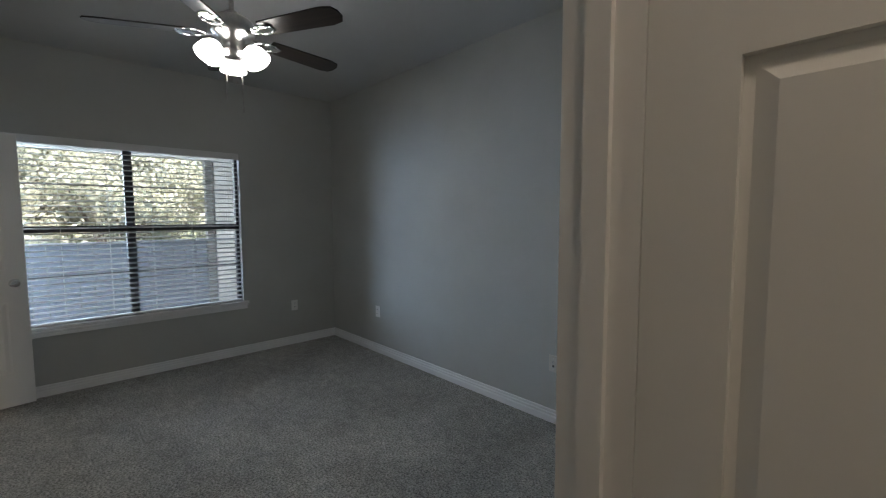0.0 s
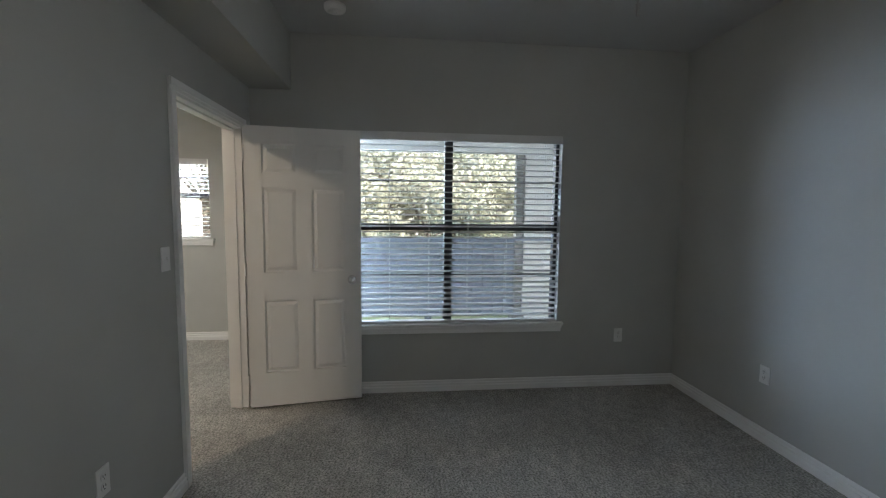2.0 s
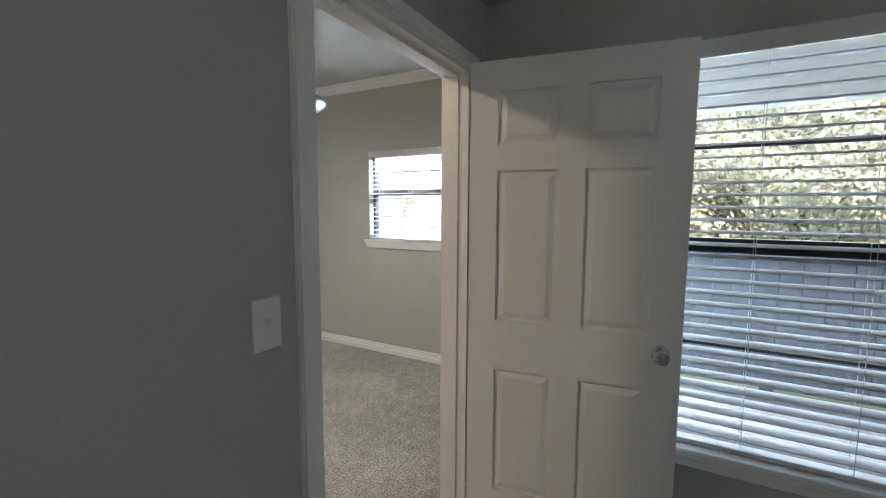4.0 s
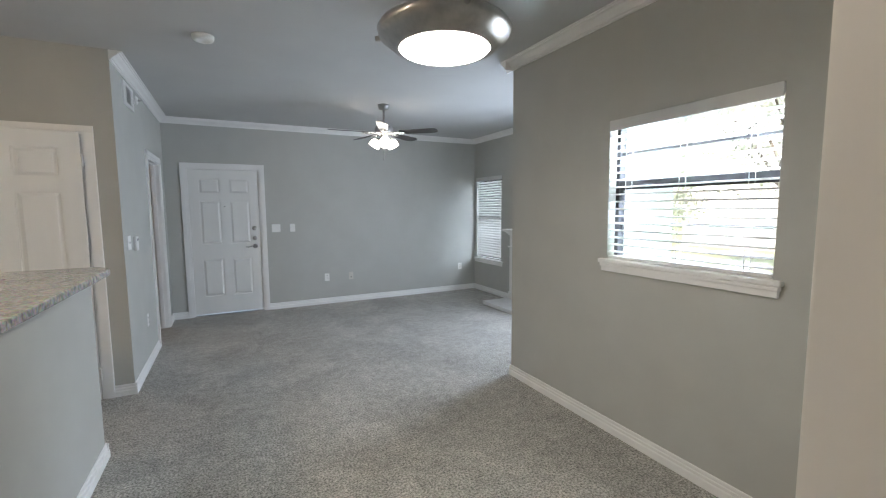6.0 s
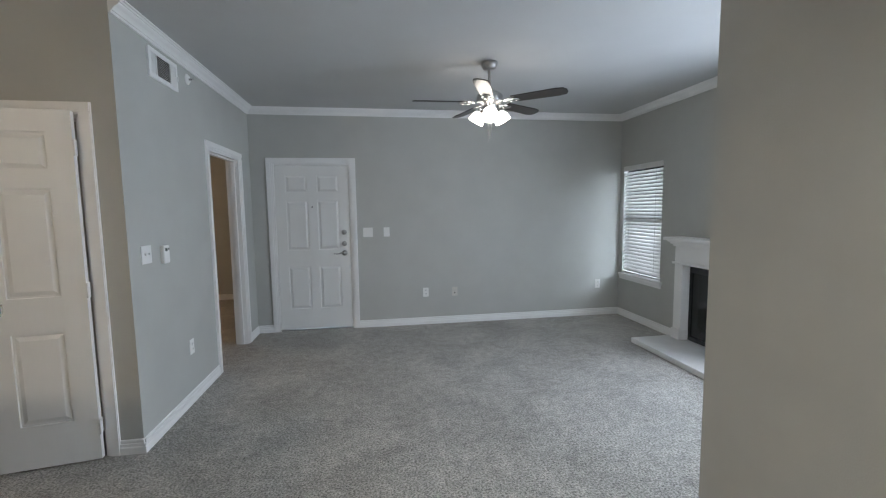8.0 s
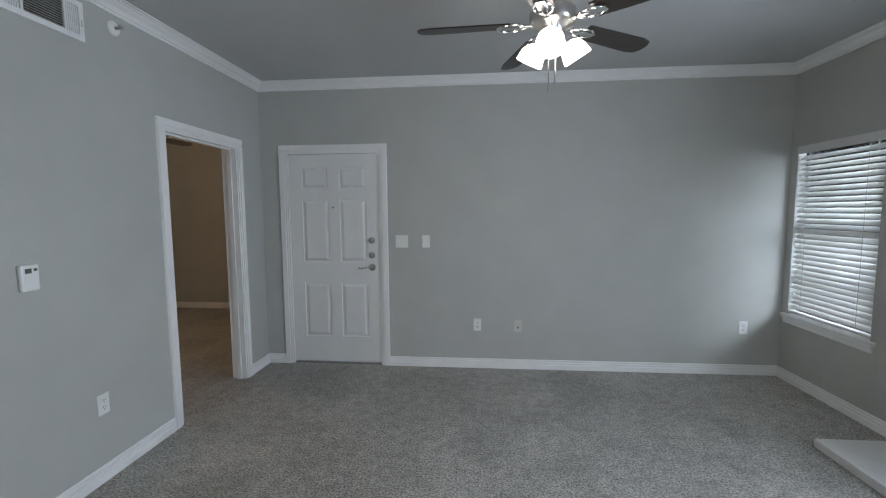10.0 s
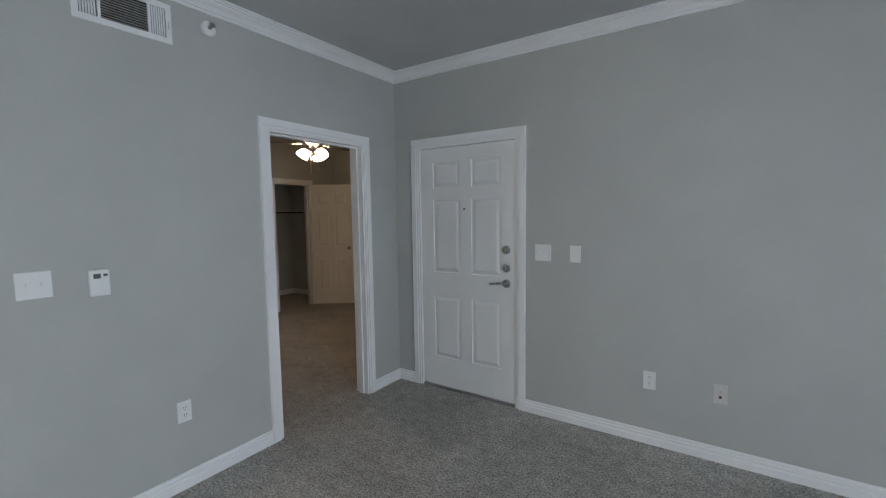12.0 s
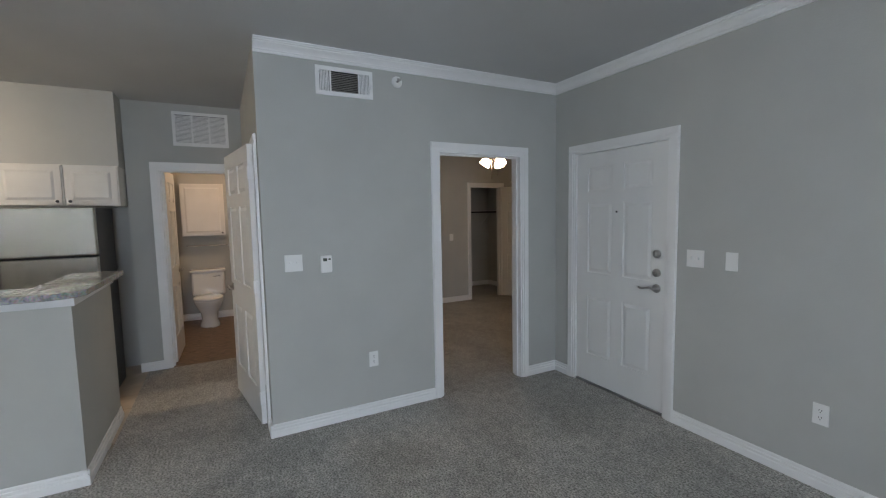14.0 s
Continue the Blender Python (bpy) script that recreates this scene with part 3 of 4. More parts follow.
def blind(name, x, y0, y1, z0, z1, out, tilt=0.0, pitch=0.05, cords=4, label=""):
    """A two-inch horizontal blind hung inside the window's reveal."""
    ob = empty(name, pose(x + out * 0.03, (y0 + y1) / 2, z0), label or "white horizontal slat blind, lowered with slats open", "window blind", "slat blinds")
    w, h = y1 - y0 - 0.012, z1 - z0
    bm = bmesh.new()
    add_box(bm, -0.026, 0.026, -w / 2, w / 2, h - 0.045, h - 0.004)
    part("headrail", bm, BLIND, ob)
    bm = bmesh.new()
    add_box(bm, -out * 0.03, -out * 0.04, -w / 2 - 0.004, w / 2 + 0.004, h - 0.066, h - 0.002, bevel=0.003)
    part("valance", bm, BLIND, ob, "white valance strip")
    n = int((h - 0.12) / pitch)
    bm = bmesh.new()
    cs = [(-0.028, -0.003), (-0.013, 0.001), (0.0, 0.0022), (0.013, 0.001), (0.028, -0.003)]
    rows = []
    for yy in (-w / 2, w / 2):
        rows.append(([bm.verts.new((cx, yy, cz)) for cx, cz in cs], [bm.verts.new((cx, yy, cz - 0.0038)) for cx, cz in cs]))
    for k in range(4):
        bm.faces.new((rows[0][0][k], rows[0][0][k + 1], rows[1][0][k + 1], rows[1][0][k]))
        bm.faces.new((rows[0][1][k], rows[1][1][k], rows[1][1][k + 1], rows[0][1][k + 1]))
    bm.faces.new((rows[0][0][0], rows[1][0][0], rows[1][1][0], rows[0][1][0]))
    bm.faces.new((rows[0][0][4], rows[0][1][4], rows[1][1][4], rows[1][0][4]))
    me = mesh_of(bm, "slat", BLIND)
    rnd = random.Random(name)
    for i in range(n):
        s = new("slat", me)
        s.parent = ob
        s.matrix_local = pose(0, 0, h - 0.095 - i * pitch, 0, tilt + rnd.uniform(-1.5, 1.5), 0)
    zb = h - 0.095 - n * pitch
    bm = bmesh.new()
    add_box(bm, -0.026, 0.026, -w / 2, w / 2, max(0.026, zb - 0.02), max(0.046, zb), bevel=0.004)
    part("bottom_rail", bm, BLIND, ob)
    for k in range(cords):
        yy = -w / 2 + 0.12 + (w - 0.24) * k / max(1, cords - 1)
        bm = bmesh.new()
        for xx in (-0.027, 0.027):
            add_cyl(bm, (xx, yy, max(0.04, zb)), (xx, yy, h - 0.05), 0.0013, seg=6)
        part("ladder_cord", bm, BLIND, ob)
    return ob


window("window_1", XE, *BW, 1, True, "black-framed double window with white sill", 0.52)
blind("window_blind", XE, *BW, 1, tilt=-6, pitch=0.045, cords=6, label="wide white slat blind over the bedroom window, slats open")
window("window_2", 0.0, *DW, 1, False, "small black-framed sash window in the dining wall")
blind("window_blind", 0.0, *DW, 1, tilt=-2, pitch=0.045, cords=3, label="white slat blind over the dining window, slats open")
window("window_3", LE, *LWN, 1, False, "narrow black-framed sash window beside the fireplace")
blind("window_blind", LE, *LWN, 1, tilt=-38, pitch=0.043, cords=2, label="white slat blind beside the fireplace, slats tilted half shut")

window("window_4", LE, *LWS, 1, False, "narrow black-framed sash window on the far side of the fireplace")

# ---------------------------------------------------------------- doors
def yaw_to(p, q):
    return math.degrees(math.atan2(q[1] - p[1], q[0] - p[0]))


h0, h1 = (-1.772, -2.972), (-1.655, -3.768)
door("door_1", pose(h0[0], h0[1], 0.015, 0, 0, yaw_to(h0, h1)), 0.80, label="white moulded six-panel bedroom door standing wide open", hinge_sides=-1)
door("door_2", pose(XW - 0.1255, ED[0] - 0.004, 0.012, 0, 0, 180), 0.76, label="white six-panel bathroom door opened inwards")
h0, h1 = (-5.747, -5.80), (-5.165, -6.352)
door("door_3", pose(h0[0], h0[1], 0.012, 0, 0, yaw_to(h0, h1)), 0.815, handle="lever", label="white six-panel closet door standing open by the wall")
ent = door("door_4", pose(EN[0] + 0.018, LN + 0.028, 0.022, 0, 0, 0), EN[1] - EN[0] - 0.036, 1.998, handle="lever", knob_at=0.075, label="white six-panel entrance door, shut, with two deadbolts")
for z in (1.047, 1.187):
    bm = bmesh.new()
    kx = EN[1] - EN[0] - 0.036 - 0.075
    add_lathe(bm, ((0, 0), (0.031, 0), (0.031, 0.012), (0.026, 0.018), (0.0, 0.018)), 20, Matrix.Translation((kx, -0.0175, z)) @ Matrix.Rotation(math.pi / 2, 4, "X"))
    add_box(bm, kx - 0.004, kx + 0.004, -0.052, -0.03, z - 0.016, z + 0.016, bevel=0.002)
    part("deadbolt", bm, NICKEL, ent, "brushed nickel deadbolt turn")
bm = bmesh.new()
add_cyl(bm, (0.425, -0.0165, 1.50), (0.425, -0.021, 1.50), 0.008, seg=14)
part("peephole", bm, DARK, ent, "small dark peephole")
h0, h1 = (-3.128, 1.047), (-4.0, 0.905)
door("door_5", pose(h0[0], h0[1], 0.015, 0, 0, yaw_to(h0, h1)), 0.84, handle="lever", label="white six-panel hall closet door standing slightly ajar", hinge_sides=1)
door("door_6", pose(-5.06, BA[0] + 0.025, 0.012, 0, 0, 178), 0.66, handle="lever", label="white six-panel bathroom door opened inwards")
h0, h1 = (-6.17, 5.37), (-5.66, 5.74)
door("door_7", pose(h0[0], h0[1], 0.012, 0, 0, yaw_to(h0, h1)), 0.66, 1.97, label="white six-panel closet door standing half open")


# ---------------------------------------------------------------- ceiling fans
def ceiling_fan(name, x, y, ceil, zb, phase, shade_mat, label, lamp_turn=104, size=1.0, chains=(0.13, 0.17)):
    """Five dark blades on nickel arms, four lit bell shades and two pull chains."""
    ob = empty(name, pose(x, y, ceil), label, "ceiling fan", "ceiling fans of the flat")
    z = zb - ceil
    bm = bmesh.new()
    add_lathe(bm, ((0, 0), (0.066, 0), (0.066, -0.02), (0.055, -0.055), (0.028, -0.065), (0, -0.065)), 24)
    part("canopy", bm, NICKEL, ob)
    bm = bmesh.new()
    add_cyl(bm, (0, 0, -0.06), (0, 0, z + 0.10), 0.0125)
    part("downrod", bm, NICKEL, ob)
    bm = bmesh.new()
    add_lathe(bm, ((0, z + 0.115), (0.03, z + 0.112), (0.035, z + 0.09), (0.085, z + 0.078), (0.108, z + 0.055), (0.11, z + 0.012), (0.095, z - 0.008), (0.06, z - 0.02), (0.055, z - 0.075), (0.062, z - 0.08), (0.062, z - 0.105), (0.03, z - 0.125), (0, z - 0.128)), 28)
    part("motor_housing", bm, NICKEL, ob)
    for i in range(5):
        a = phase + 72 * i
        r = pose(0, 0, z, 0, 0, a)
        bm = bmesh.new()
        add_box(bm, 0.09, 0.20, -0.012, 0.012, -0.006, 0.004, bevel=0.002)
        iron = part("blade_arm", bm, CHROME, ob, "scrolled chrome blade arm")
        iron.matrix_local = r
        for s in (-1, 1):
            bm = bmesh.new()
            pts = [(0.12, 0, -0.002), (0.16, s * 0.035, -0.002), (0.21, s * 0.042, -0.004), (0.25, s * 0.022, -0.004)]
            for p, q in zip(pts, pts[1:]):
                add_cyl(bm, p, q, 0.006, seg=8)
            part("scroll", bm, CHROME, iron, smooth=True)
        bm = bmesh.new()
        add_box(bm, 0.18, 0.26, -0.022, 0.022, -0.007, -0.001, bevel=0.002)
        part("blade_plate", bm, CHROME, iron)
        bm = bmesh.new()
        top, bot = [], []
        out_l = [(0.20, -0.052), (0.30, -0.056), (0.57, -0.064), (0.625, -0.052), (0.645, -0.02), (0.645, 0.02), (0.625, 0.052), (0.57, 0.064), (0.30, 0.056), (0.20, 0.052)]
        for px, py in out_l:
            top.append(bm.verts.new((px, py, 0.004)))
            bot.append(bm.verts.new((px, py, -0.003)))
        bm.faces.new(top)
        bm.faces.new(bot[::-1])
        for k in range(len(top)):
            bm.faces.new((top[k], bot[k], bot[(k + 1) % len(top)], top[(k + 1) % len(top)]))
        blade = part("blade", bm, BLADE, ob, "dark brown wooden blade")
        blade.matrix_local = r @ pose(0, 0, 0.004, -11, 0, 0)
    for i in range(3):
        a = math.radians(phase + lamp_turn + 120 * i)
        d = Vector((math.cos(a), math.sin(a), 0))
        p0 = Vector((0, 0, z - 0.085)) + d * 0.05
        p1 = Vector((0, 0, z - 0.058)) + d * 0.078
        bm = bmesh.new()
        add_cyl(bm, p0, p1, 0.009, seg=10)
        add_cyl(bm, p1, p1 + (d * 0.5 + Vector((0, 0, -0.86))) * 0.03, 0.02, 0.024, 14)
        part("lamp_arm", bm, NICKEL, ob)
        axis = (d * 0.55 + Vector((0, 0, -0.83))).normalized()
        m = Matrix.Translation(p1 + axis * 0.015) @ axis.to_track_quat("Z", "Y").to_matrix().to_4x4() @ Matrix.Scale(size, 4)
        bm = bmesh.new()
        add_lathe(bm, ((0.0, 0.0), (0.024, 0.0), (0.042, 0.012), (0.058, 0.038), (0.063, 0.062), (0.067, 0.088), (0.062, 0.090), (0.03, 0.086), (0.0, 0.084)), 20, m)
        part("shade", bm, shade_mat, ob, "lit frosted glass bell shade")
    for dx, dy, ln in ((0.02, 0.03, chains[0]), (-0.02, -0.035, chains[1])):
        bm = bmesh.new()
        add_cyl(bm, (dx, dy, z - 0.12), (dx, dy, z - 0.12 - ln), 0.0035, seg=6)
        add_cyl(bm, (dx, dy, z - 0.12 - ln), (dx, dy, z - 0.15 - ln), 0.006, 0.004, 10)
        part("pull_chain", bm, NICKEL, ob)
    return ob


ceiling_fan("ceiling_fan", -3.775, -4.645, ZB, 2.36, 63, SHADE_BED, "dark five-blade ceiling fan with lit glass shades in the bedroom", 40, 0.98, (0.17, 0.24))
ceiling_fan("ceiling_fan", -0.50, 1.86, ZL, 2.355, 33, SHADE, "dark five-blade nickel ceiling fan with lit shades in the living room")
ceiling_fan("ceiling_fan", -4.30, 3.92, ZL, 2.27, 15, SHADE_WARM, "five-blade ceiling fan with warm lit shades in the second bedroom")

# bowl pendant over the dining space
pend = empty("pendant_light", pose(-1.38, -1.45, ZL), "lit white glass bowl pendant with a brushed nickel rim", "pendant light")
bm = bmesh.new()
add_lathe(bm, ((0, 0), (0.07, 0), (0.07, -0.015), (0.03, -0.035), (0, -0.036)), 24)
part("canopy", bm, NICKEL, pend)
bm = bmesh.new()
add_cyl(bm, (0, 0, -0.03), (0, 0, -0.445), 0.009)
part("stem", bm, NICKEL, pend)
bm = bmesh.new()
add_lathe(bm, ((0.0, -0.445), (0.15, -0.465), (0.25, -0.505), (0.26, -0.520), (0.254, -0.540), (0.195, -0.588), (0.178, -0.588)), 40)
part("rim", bm, NICKEL, pend, "brushed nickel pan and rim")
for a in (20, 140, 260):
    bm = bmesh.new()
    d = Vector((math.cos(radians(a)), math.sin(radians(a)), 0))
    add_cyl(bm, d * 0.255 + Vector((0, 0, -0.520)), d * 0.285 + Vector((0, 0, -0.520)), 0.010, 0.012, 12)
    part("thumb_screw", bm, NICKEL, pend)
bm = bmesh.new()
add_lathe(bm, ((0.184, -0.577), (0.170, -0.593), (0.125, -0.608), (0.06, -0.617), (0.0, -0.619)), 40)
part("bowl", bm, GLOBE, pend, "lit frosted glass bowl")


# ---------------------------------------------------------------- wall plates, vents, detectors
def plate(kind, m, label, w=0.072, h=0.116):
    """A wall plate in its own xz plane, facing -y."""
    ob = empty({"outlet": "wall_outlet", "switch": "light_switch", "blank": "blank_wall_plate", "coax": "cable_outlet"}[kind], m, label, "wall plate", "wall plates of the flat")
    bm = bmesh.new()
    add_box(bm, -w / 2, w / 2, -0.006, 0.001, -h / 2, h / 2, bevel=0.0025)
    part("plate", bm, BEIGE if kind == "coax" else PLATE, ob)
    if kind == "outlet":
        for z in (0.02, -0.02):
            bm = bmesh.new()
            add_cyl(bm, (0, -0.005, z), (0, -0.0085, z), 0.0165, seg=18)
            sock = part("socket", bm, PLATE, ob)
            for xx in (-0.006, 0.006):
                bm = bmesh.new()
                add_box(bm, xx - 0.0012, xx + 0.0012, -0.0092, -0.0082, z, z + 0.009)
                part("slot", bm, DARK, sock)
            bm = bmesh.new()
            add_cyl(bm, (0, -0.0082, z - 0.008), (0, -0.0092, z - 0.008), 0.0025, seg=8)
            part("slot", bm, DARK, sock)
    elif kind == "switch":
        n = 2 if w > 0.1 else 1
        for k in range(n):
            cx = (k - (n - 1) / 2) * 0.046
            bm = bmesh.new()
            add_box(bm, cx - 0.005, cx + 0.005, -0.018, -0.005, -0.004, 0.012, bevel=0.002)
            part("toggle", bm, PLATE, ob)
    elif kind == "coax":
        bm = bmesh.new()
        add_cyl(bm, (0, -0.005, 0.015), (0, -0.016, 0.015), 0.005, seg=10)
        part("connector", bm, NICKEL, ob)
        bm = bmesh.new()
        add_box(bm, -0.007, 0.007, -0.008, -0.005, -0.024, -0.01)
        part("jack", bm, DARK, ob)
    for z in (h / 2 - 0.018, -h / 2 + 0.018):
        if kind != "outlet":
            bm = bmesh.new()
            add_cyl(bm, (0, -0.005, z), (0, -0.0075, z), 0.003, seg=8)
            part("screw", bm, PLATE, ob)
    return ob


OUT = "white duplex outlet plate low on the grey wall"
plate("outlet", pose(XE, -5.894, 0.437, 0, 0, -90), OUT)
plate("outlet", pose(-2.475, YS, 0.435, 0, 0, 180), OUT)
plate("coax", pose(-4.595, YS, 0.415, 0, 0, 180), "white cable jack plate low on the grey wall")
plate("outlet", pose(-5.07, YS, 0.422, 0, 0, 180), OUT)
plate("outlet", pose(-3.26, YN, 0.425, 0, 0, 0), OUT)
plate("switch", pose(-2.765, YN, 1.217, 0, 0, 0), "white single switch plate beside the bedroom door")
plate("outlet", pose(-0.863, LN, 0.415, 0, 0, 0), OUT)
plate("coax", pose(-0.486, LN, 0.411, 0, 0, 0), "beige cable jack plate low on the grey wall")
plate("outlet", pose(1.50, LN, 0.43, 0, 0, 0), OUT)
plate("switch", pose(-1.572, LN, 1.20, 0, 0, 0), "white double switch plate beside the entrance door", w=0.118)
plate("blank", pose(-1.342, LN, 1.20, 0, 0, 0), "white blank plate beside the entrance door")
plate("outlet", pose(LW, 1.827, 0.43, 0, 0, 90), OUT)
plate("switch", pose(LW, 1.274, 1.21, 0, 0, 90), "white double switch plate beside the thermostat", w=0.118)
plate("switch", pose(-6.2, 4.32, 1.12, 0, 0, 90), "white switch plate in the second bedroom")

plate("outlet", pose(0.0, -2.215, 0.385, 0, 0, -90), OUT)

th = empty("thermostat", pose(LW, 1.495, 1.19, 0, 0, 90), "white digital thermostat with a small grey display", "thermostat")
bm = bmesh.new()
add_box(bm, -0.04, 0.04, -0.026, 0.001, -0.062, 0.062, bevel=0.008)
part("housing", bm, PLATE, th)
bm = bmesh.new()
add_box(bm, -0.024, 0.004, -0.0275, -0.025, 0.022, 0.044)
part("display", bm, LCD, th, "grey liquid crystal display")
bm = bmesh.new()
add_box(bm, 0.014, 0.03, -0.0275, -0.025, 0.03, 0.042, bevel=0.001)
part("button", bm, LCD, th)

# supply register
vent = empty("air_vent", pose(LW, 1.68, 2.477, 0, 0, 90), "white metal supply register with dark louvres", "air vent")
bm = bmesh.new()
for b in ((-0.205, 0.205, 0.07, 0.098), (-0.205, 0.205, -0.098, -0.07), (-0.205, -0.178, -0.07, 0.07), (0.178, 0.205, -0.07, 0.07), (-0.108, -0.096, -0.07, 0.07), (0.098, 0.11, -0.07, 0.07)):
    add_box(bm, b[0], b[1], -0.012, 0.001, b[2], b[3])
part("frame", bm, TRIM, vent)
# dark sheet in place of the shaded duct behind the louvres
bm = bmesh.new()
add_box(bm, -0.178, 0.178, -0.002, 0.0012, -0.07, 0.07)
part("duct_shade", bm, DARK, vent)
for k in range(11):
    bm = bmesh.new()
    add_box(bm, -0.096, 0.098, -0.008, -0.004, -0.003, 0.003)
    s = part("slat", bm, NICKEL, vent)
    s.matrix_local = pose(0, 0, -0.06 + 0.012 * k, 30, 0, 0)
for x0 in (-0.17, 0.118):
    for k in range(6):
        bm = bmesh.new()
        add_box(bm, -0.0035, 0.0035, -0.010, -0.003, -0.068, 0.068)
        s = part("slat", bm, TRIM, vent)
        s.matrix_local = pose(x0 + 0.0105 * k, 0, 0)
bm = bmesh.new()
add_box(bm, 0.188, 0.194, -0.022, -0.011, -0.025, 0.01, bevel=0.002)
part("lever", bm, TRIM, vent)

spr = empty("fire_sprinkler", pose(LW, 2.08, 2.53, 0, 0, 90), "white sidewall fire sprinkler head with round plate", "sprinkler")
bm = bmesh.new()
add_lathe(bm, ((0, 0), (0.042, 0), (0.042, 0.004), (0.028, 0.016), (0, 0.016)), 20, Matrix.Rotation(math.pi / 2, 4, "X"))
part("escutcheon", bm, PLATE, spr)
bm = bmesh.new()
add_cyl(bm, (0, -0.014, 0), (0, -0.04, 0), 0.010, 0.006, 12)
add_box(bm, -0.016, 0.016, -0.052, -0.048, -0.002, 0.014)
add_cyl(bm, (-0.012, -0.02, 0), (-0.004, -0.05, 0.004), 0.002, seg=6)
add_cyl(bm, (0.012, -0.02, 0), (0.004, -0.05, 0.004), 0.002, seg=6)
part("head", bm, NICKEL, spr)

gr = empty("return_air_grille", pose(HB, 0.71, 2.435, 0, 0, 90), "white metal return air grille above the bathroom door", "air vent")
bm = bmesh.new()
for b in ((-0.25, 0.25, 0.14, 0.17), (-0.25, 0.25, -0.17, -0.14), (-0.25, -0.222, -0.14, 0.14), (0.222, 0.25, -0.14, 0.14), (-0.085, -0.07, -0.14, 0.14), (0.07, 0.085, -0.14, 0.14)):
    add_box(bm, b[0], b[1], -0.012, 0.001, b[2], b[3])
part("frame", bm, TRIM, gr)
# same dark sheet here for the shade inside the return duct
bm = bmesh.new()
add_box(bm, -0.222, 0.222, -0.002, 0.0012, -0.14, 0.14)
part("duct_shade", bm, DARK, gr)
for k in range(22):
    bm = bmesh.new()
    add_box(bm, -0.222, 0.222, -0.009, -0.003, -0.0042, 0.0042)
    s = part("slat", bm, TRIM, gr)
    s.matrix_local = pose(0, 0, -0.132 + 0.0126 * k, 35, 0, 0)


def smoke_detector(x, y, z):
    ob = empty("smoke_detector", pose(x, y, z), "round white smoke detector on the ceiling", "smoke detector", "smoke detectors")
    bm = bmesh.new()
    add_lathe(bm, ((0, 0.001), (0.07, 0.001), (0.07, -0.018), (0.062, -0.032), (0.04, -0.038), (0.038, -0.034), (0.0, -0.034)), 28)
    part("housing", bm, PLATE, ob)
    bm = bmesh.new()
    add_cyl(bm, (0.02, 0, -0.033), (0.02, 0, -0.037), 0.008, seg=12)
    part("button", bm, PLATE, ob)


smoke_detector(-2.27, 0.50, ZL)
smoke_detector(-2.0, -3.64, ZB)

# ---------------------------------------------------------------- fireplace
FC = 1.82                                          # its middle along the wall
fp = empty("fireplace", pose(LE, FC, 0, 0, 0, -90), "white painted fireplace mantel with dark glass firebox", "fireplace")
for s in (-1, 1):
    bm = bmesh.new()
    add_box(bm, s * 0.44, s * 0.555, -0.14, 0, 0.06, 0.88, bevel=0.004)
    add_box(bm, s * 0.435, s * 0.565, -0.155, 0, 0.06, 0.17, bevel=0.004)
    part("leg", bm, TRIM, fp)
bm = bmesh.new()
add_box(bm, -0.555, 0.555, -0.14, 0, 0.882, 1.05, bevel=0.003)
add_box(bm, -0.575, 0.575, -0.16, 0, 0.862, 0.884, bevel=0.004)
part("frieze", bm, TRIM, fp)
bm = bmesh.new()
for k, (d, z0, z1) in enumerate(((0.165, 1.05, 1.075), (0.185, 1.075, 1.095), (0.205, 1.095, 1.112), (0.235, 1.112, 1.145))):
    add_box(bm, -0.555 - (d - 0.16), 0.555 + (d - 0.16), -d, 0, z0, z1, bevel=0.004)
part("mantel_shelf", bm, TRIM, fp)
bm = bmesh.new()
add_box(bm, -0.437, 0.437, -0.05, 0, 0.06, 0.10)
add_box(bm, -0.437, 0.437, -0.05, 0, 0.78, 0.86)
add_box(bm, -0.437, -0.42, -0.05, 0, 0.10, 0.78)
add_box(bm, 0.42, 0.437, -0.05, 0, 0.10, 0.78)
part("surround", bm, BLACKM, fp, "black metal firebox surround")
bm = bmesh.new()
add_box(bm, -0.42, 0.42, -0.035, -0.028, 0.10, 0.78)
part("firebox_glass", bm, FIREBOX, fp, "dark reflective firebox glass")
bm = bmesh.new()
add_box(bm, -0.645, 0.645, -0.565, 0, 0.0, 0.055, bevel=0.006)
part("hearth", bm, STONE, fp, "white painted hearth slab")

# ---------------------------------------------------------------- breakfast bar
BX, BY, BZ = -2.90, 0.07, 1.11
bm = bmesh.new()
add_box(bm, BX - 0.12, BX, -2.2, BY, 0, BZ)
add_box(bm, -3.84, BX - 0.12, BY - 0.12, BY, 0, BZ)
structure("wall_bar", bm, WALL, "grey painted half wall of the breakfast bar")
strip("baseboard", "y", BX, 1, -2.2, BY + 0.016, BASE_PROFILE, label=BL)
strip("baseboard", "x", BY, 1, -3.84, BX + 0.016, BASE_PROFILE, label=BL)
bm = bmesh.new()
add_box(bm, BX, BX + 0.02, -2.2, BY + 0.02, BZ - 0.05, BZ)
add_box(bm, -3.84, BX, BY, BY + 0.02, BZ - 0.05, BZ)
structure("trim", bm, TRIM, "white painted trim under the bar top")
bm = bmesh.new()
pts = [(-3.16, -2.2), (-2.79, -2.2), (-2.79, -0.02), (-2.80, 0.05), (-2.84, 0.11), (-2.90, 0.145), (-3.72, 0.155), (-3.86, 0.155), (-3.86, -0.17), (-3.16, -0.17)]
lo = [bm.verts.new((x, y, BZ)) for x, y in pts]
hi = [bm.verts.new((x, y, BZ + 0.036)) for x, y in pts]
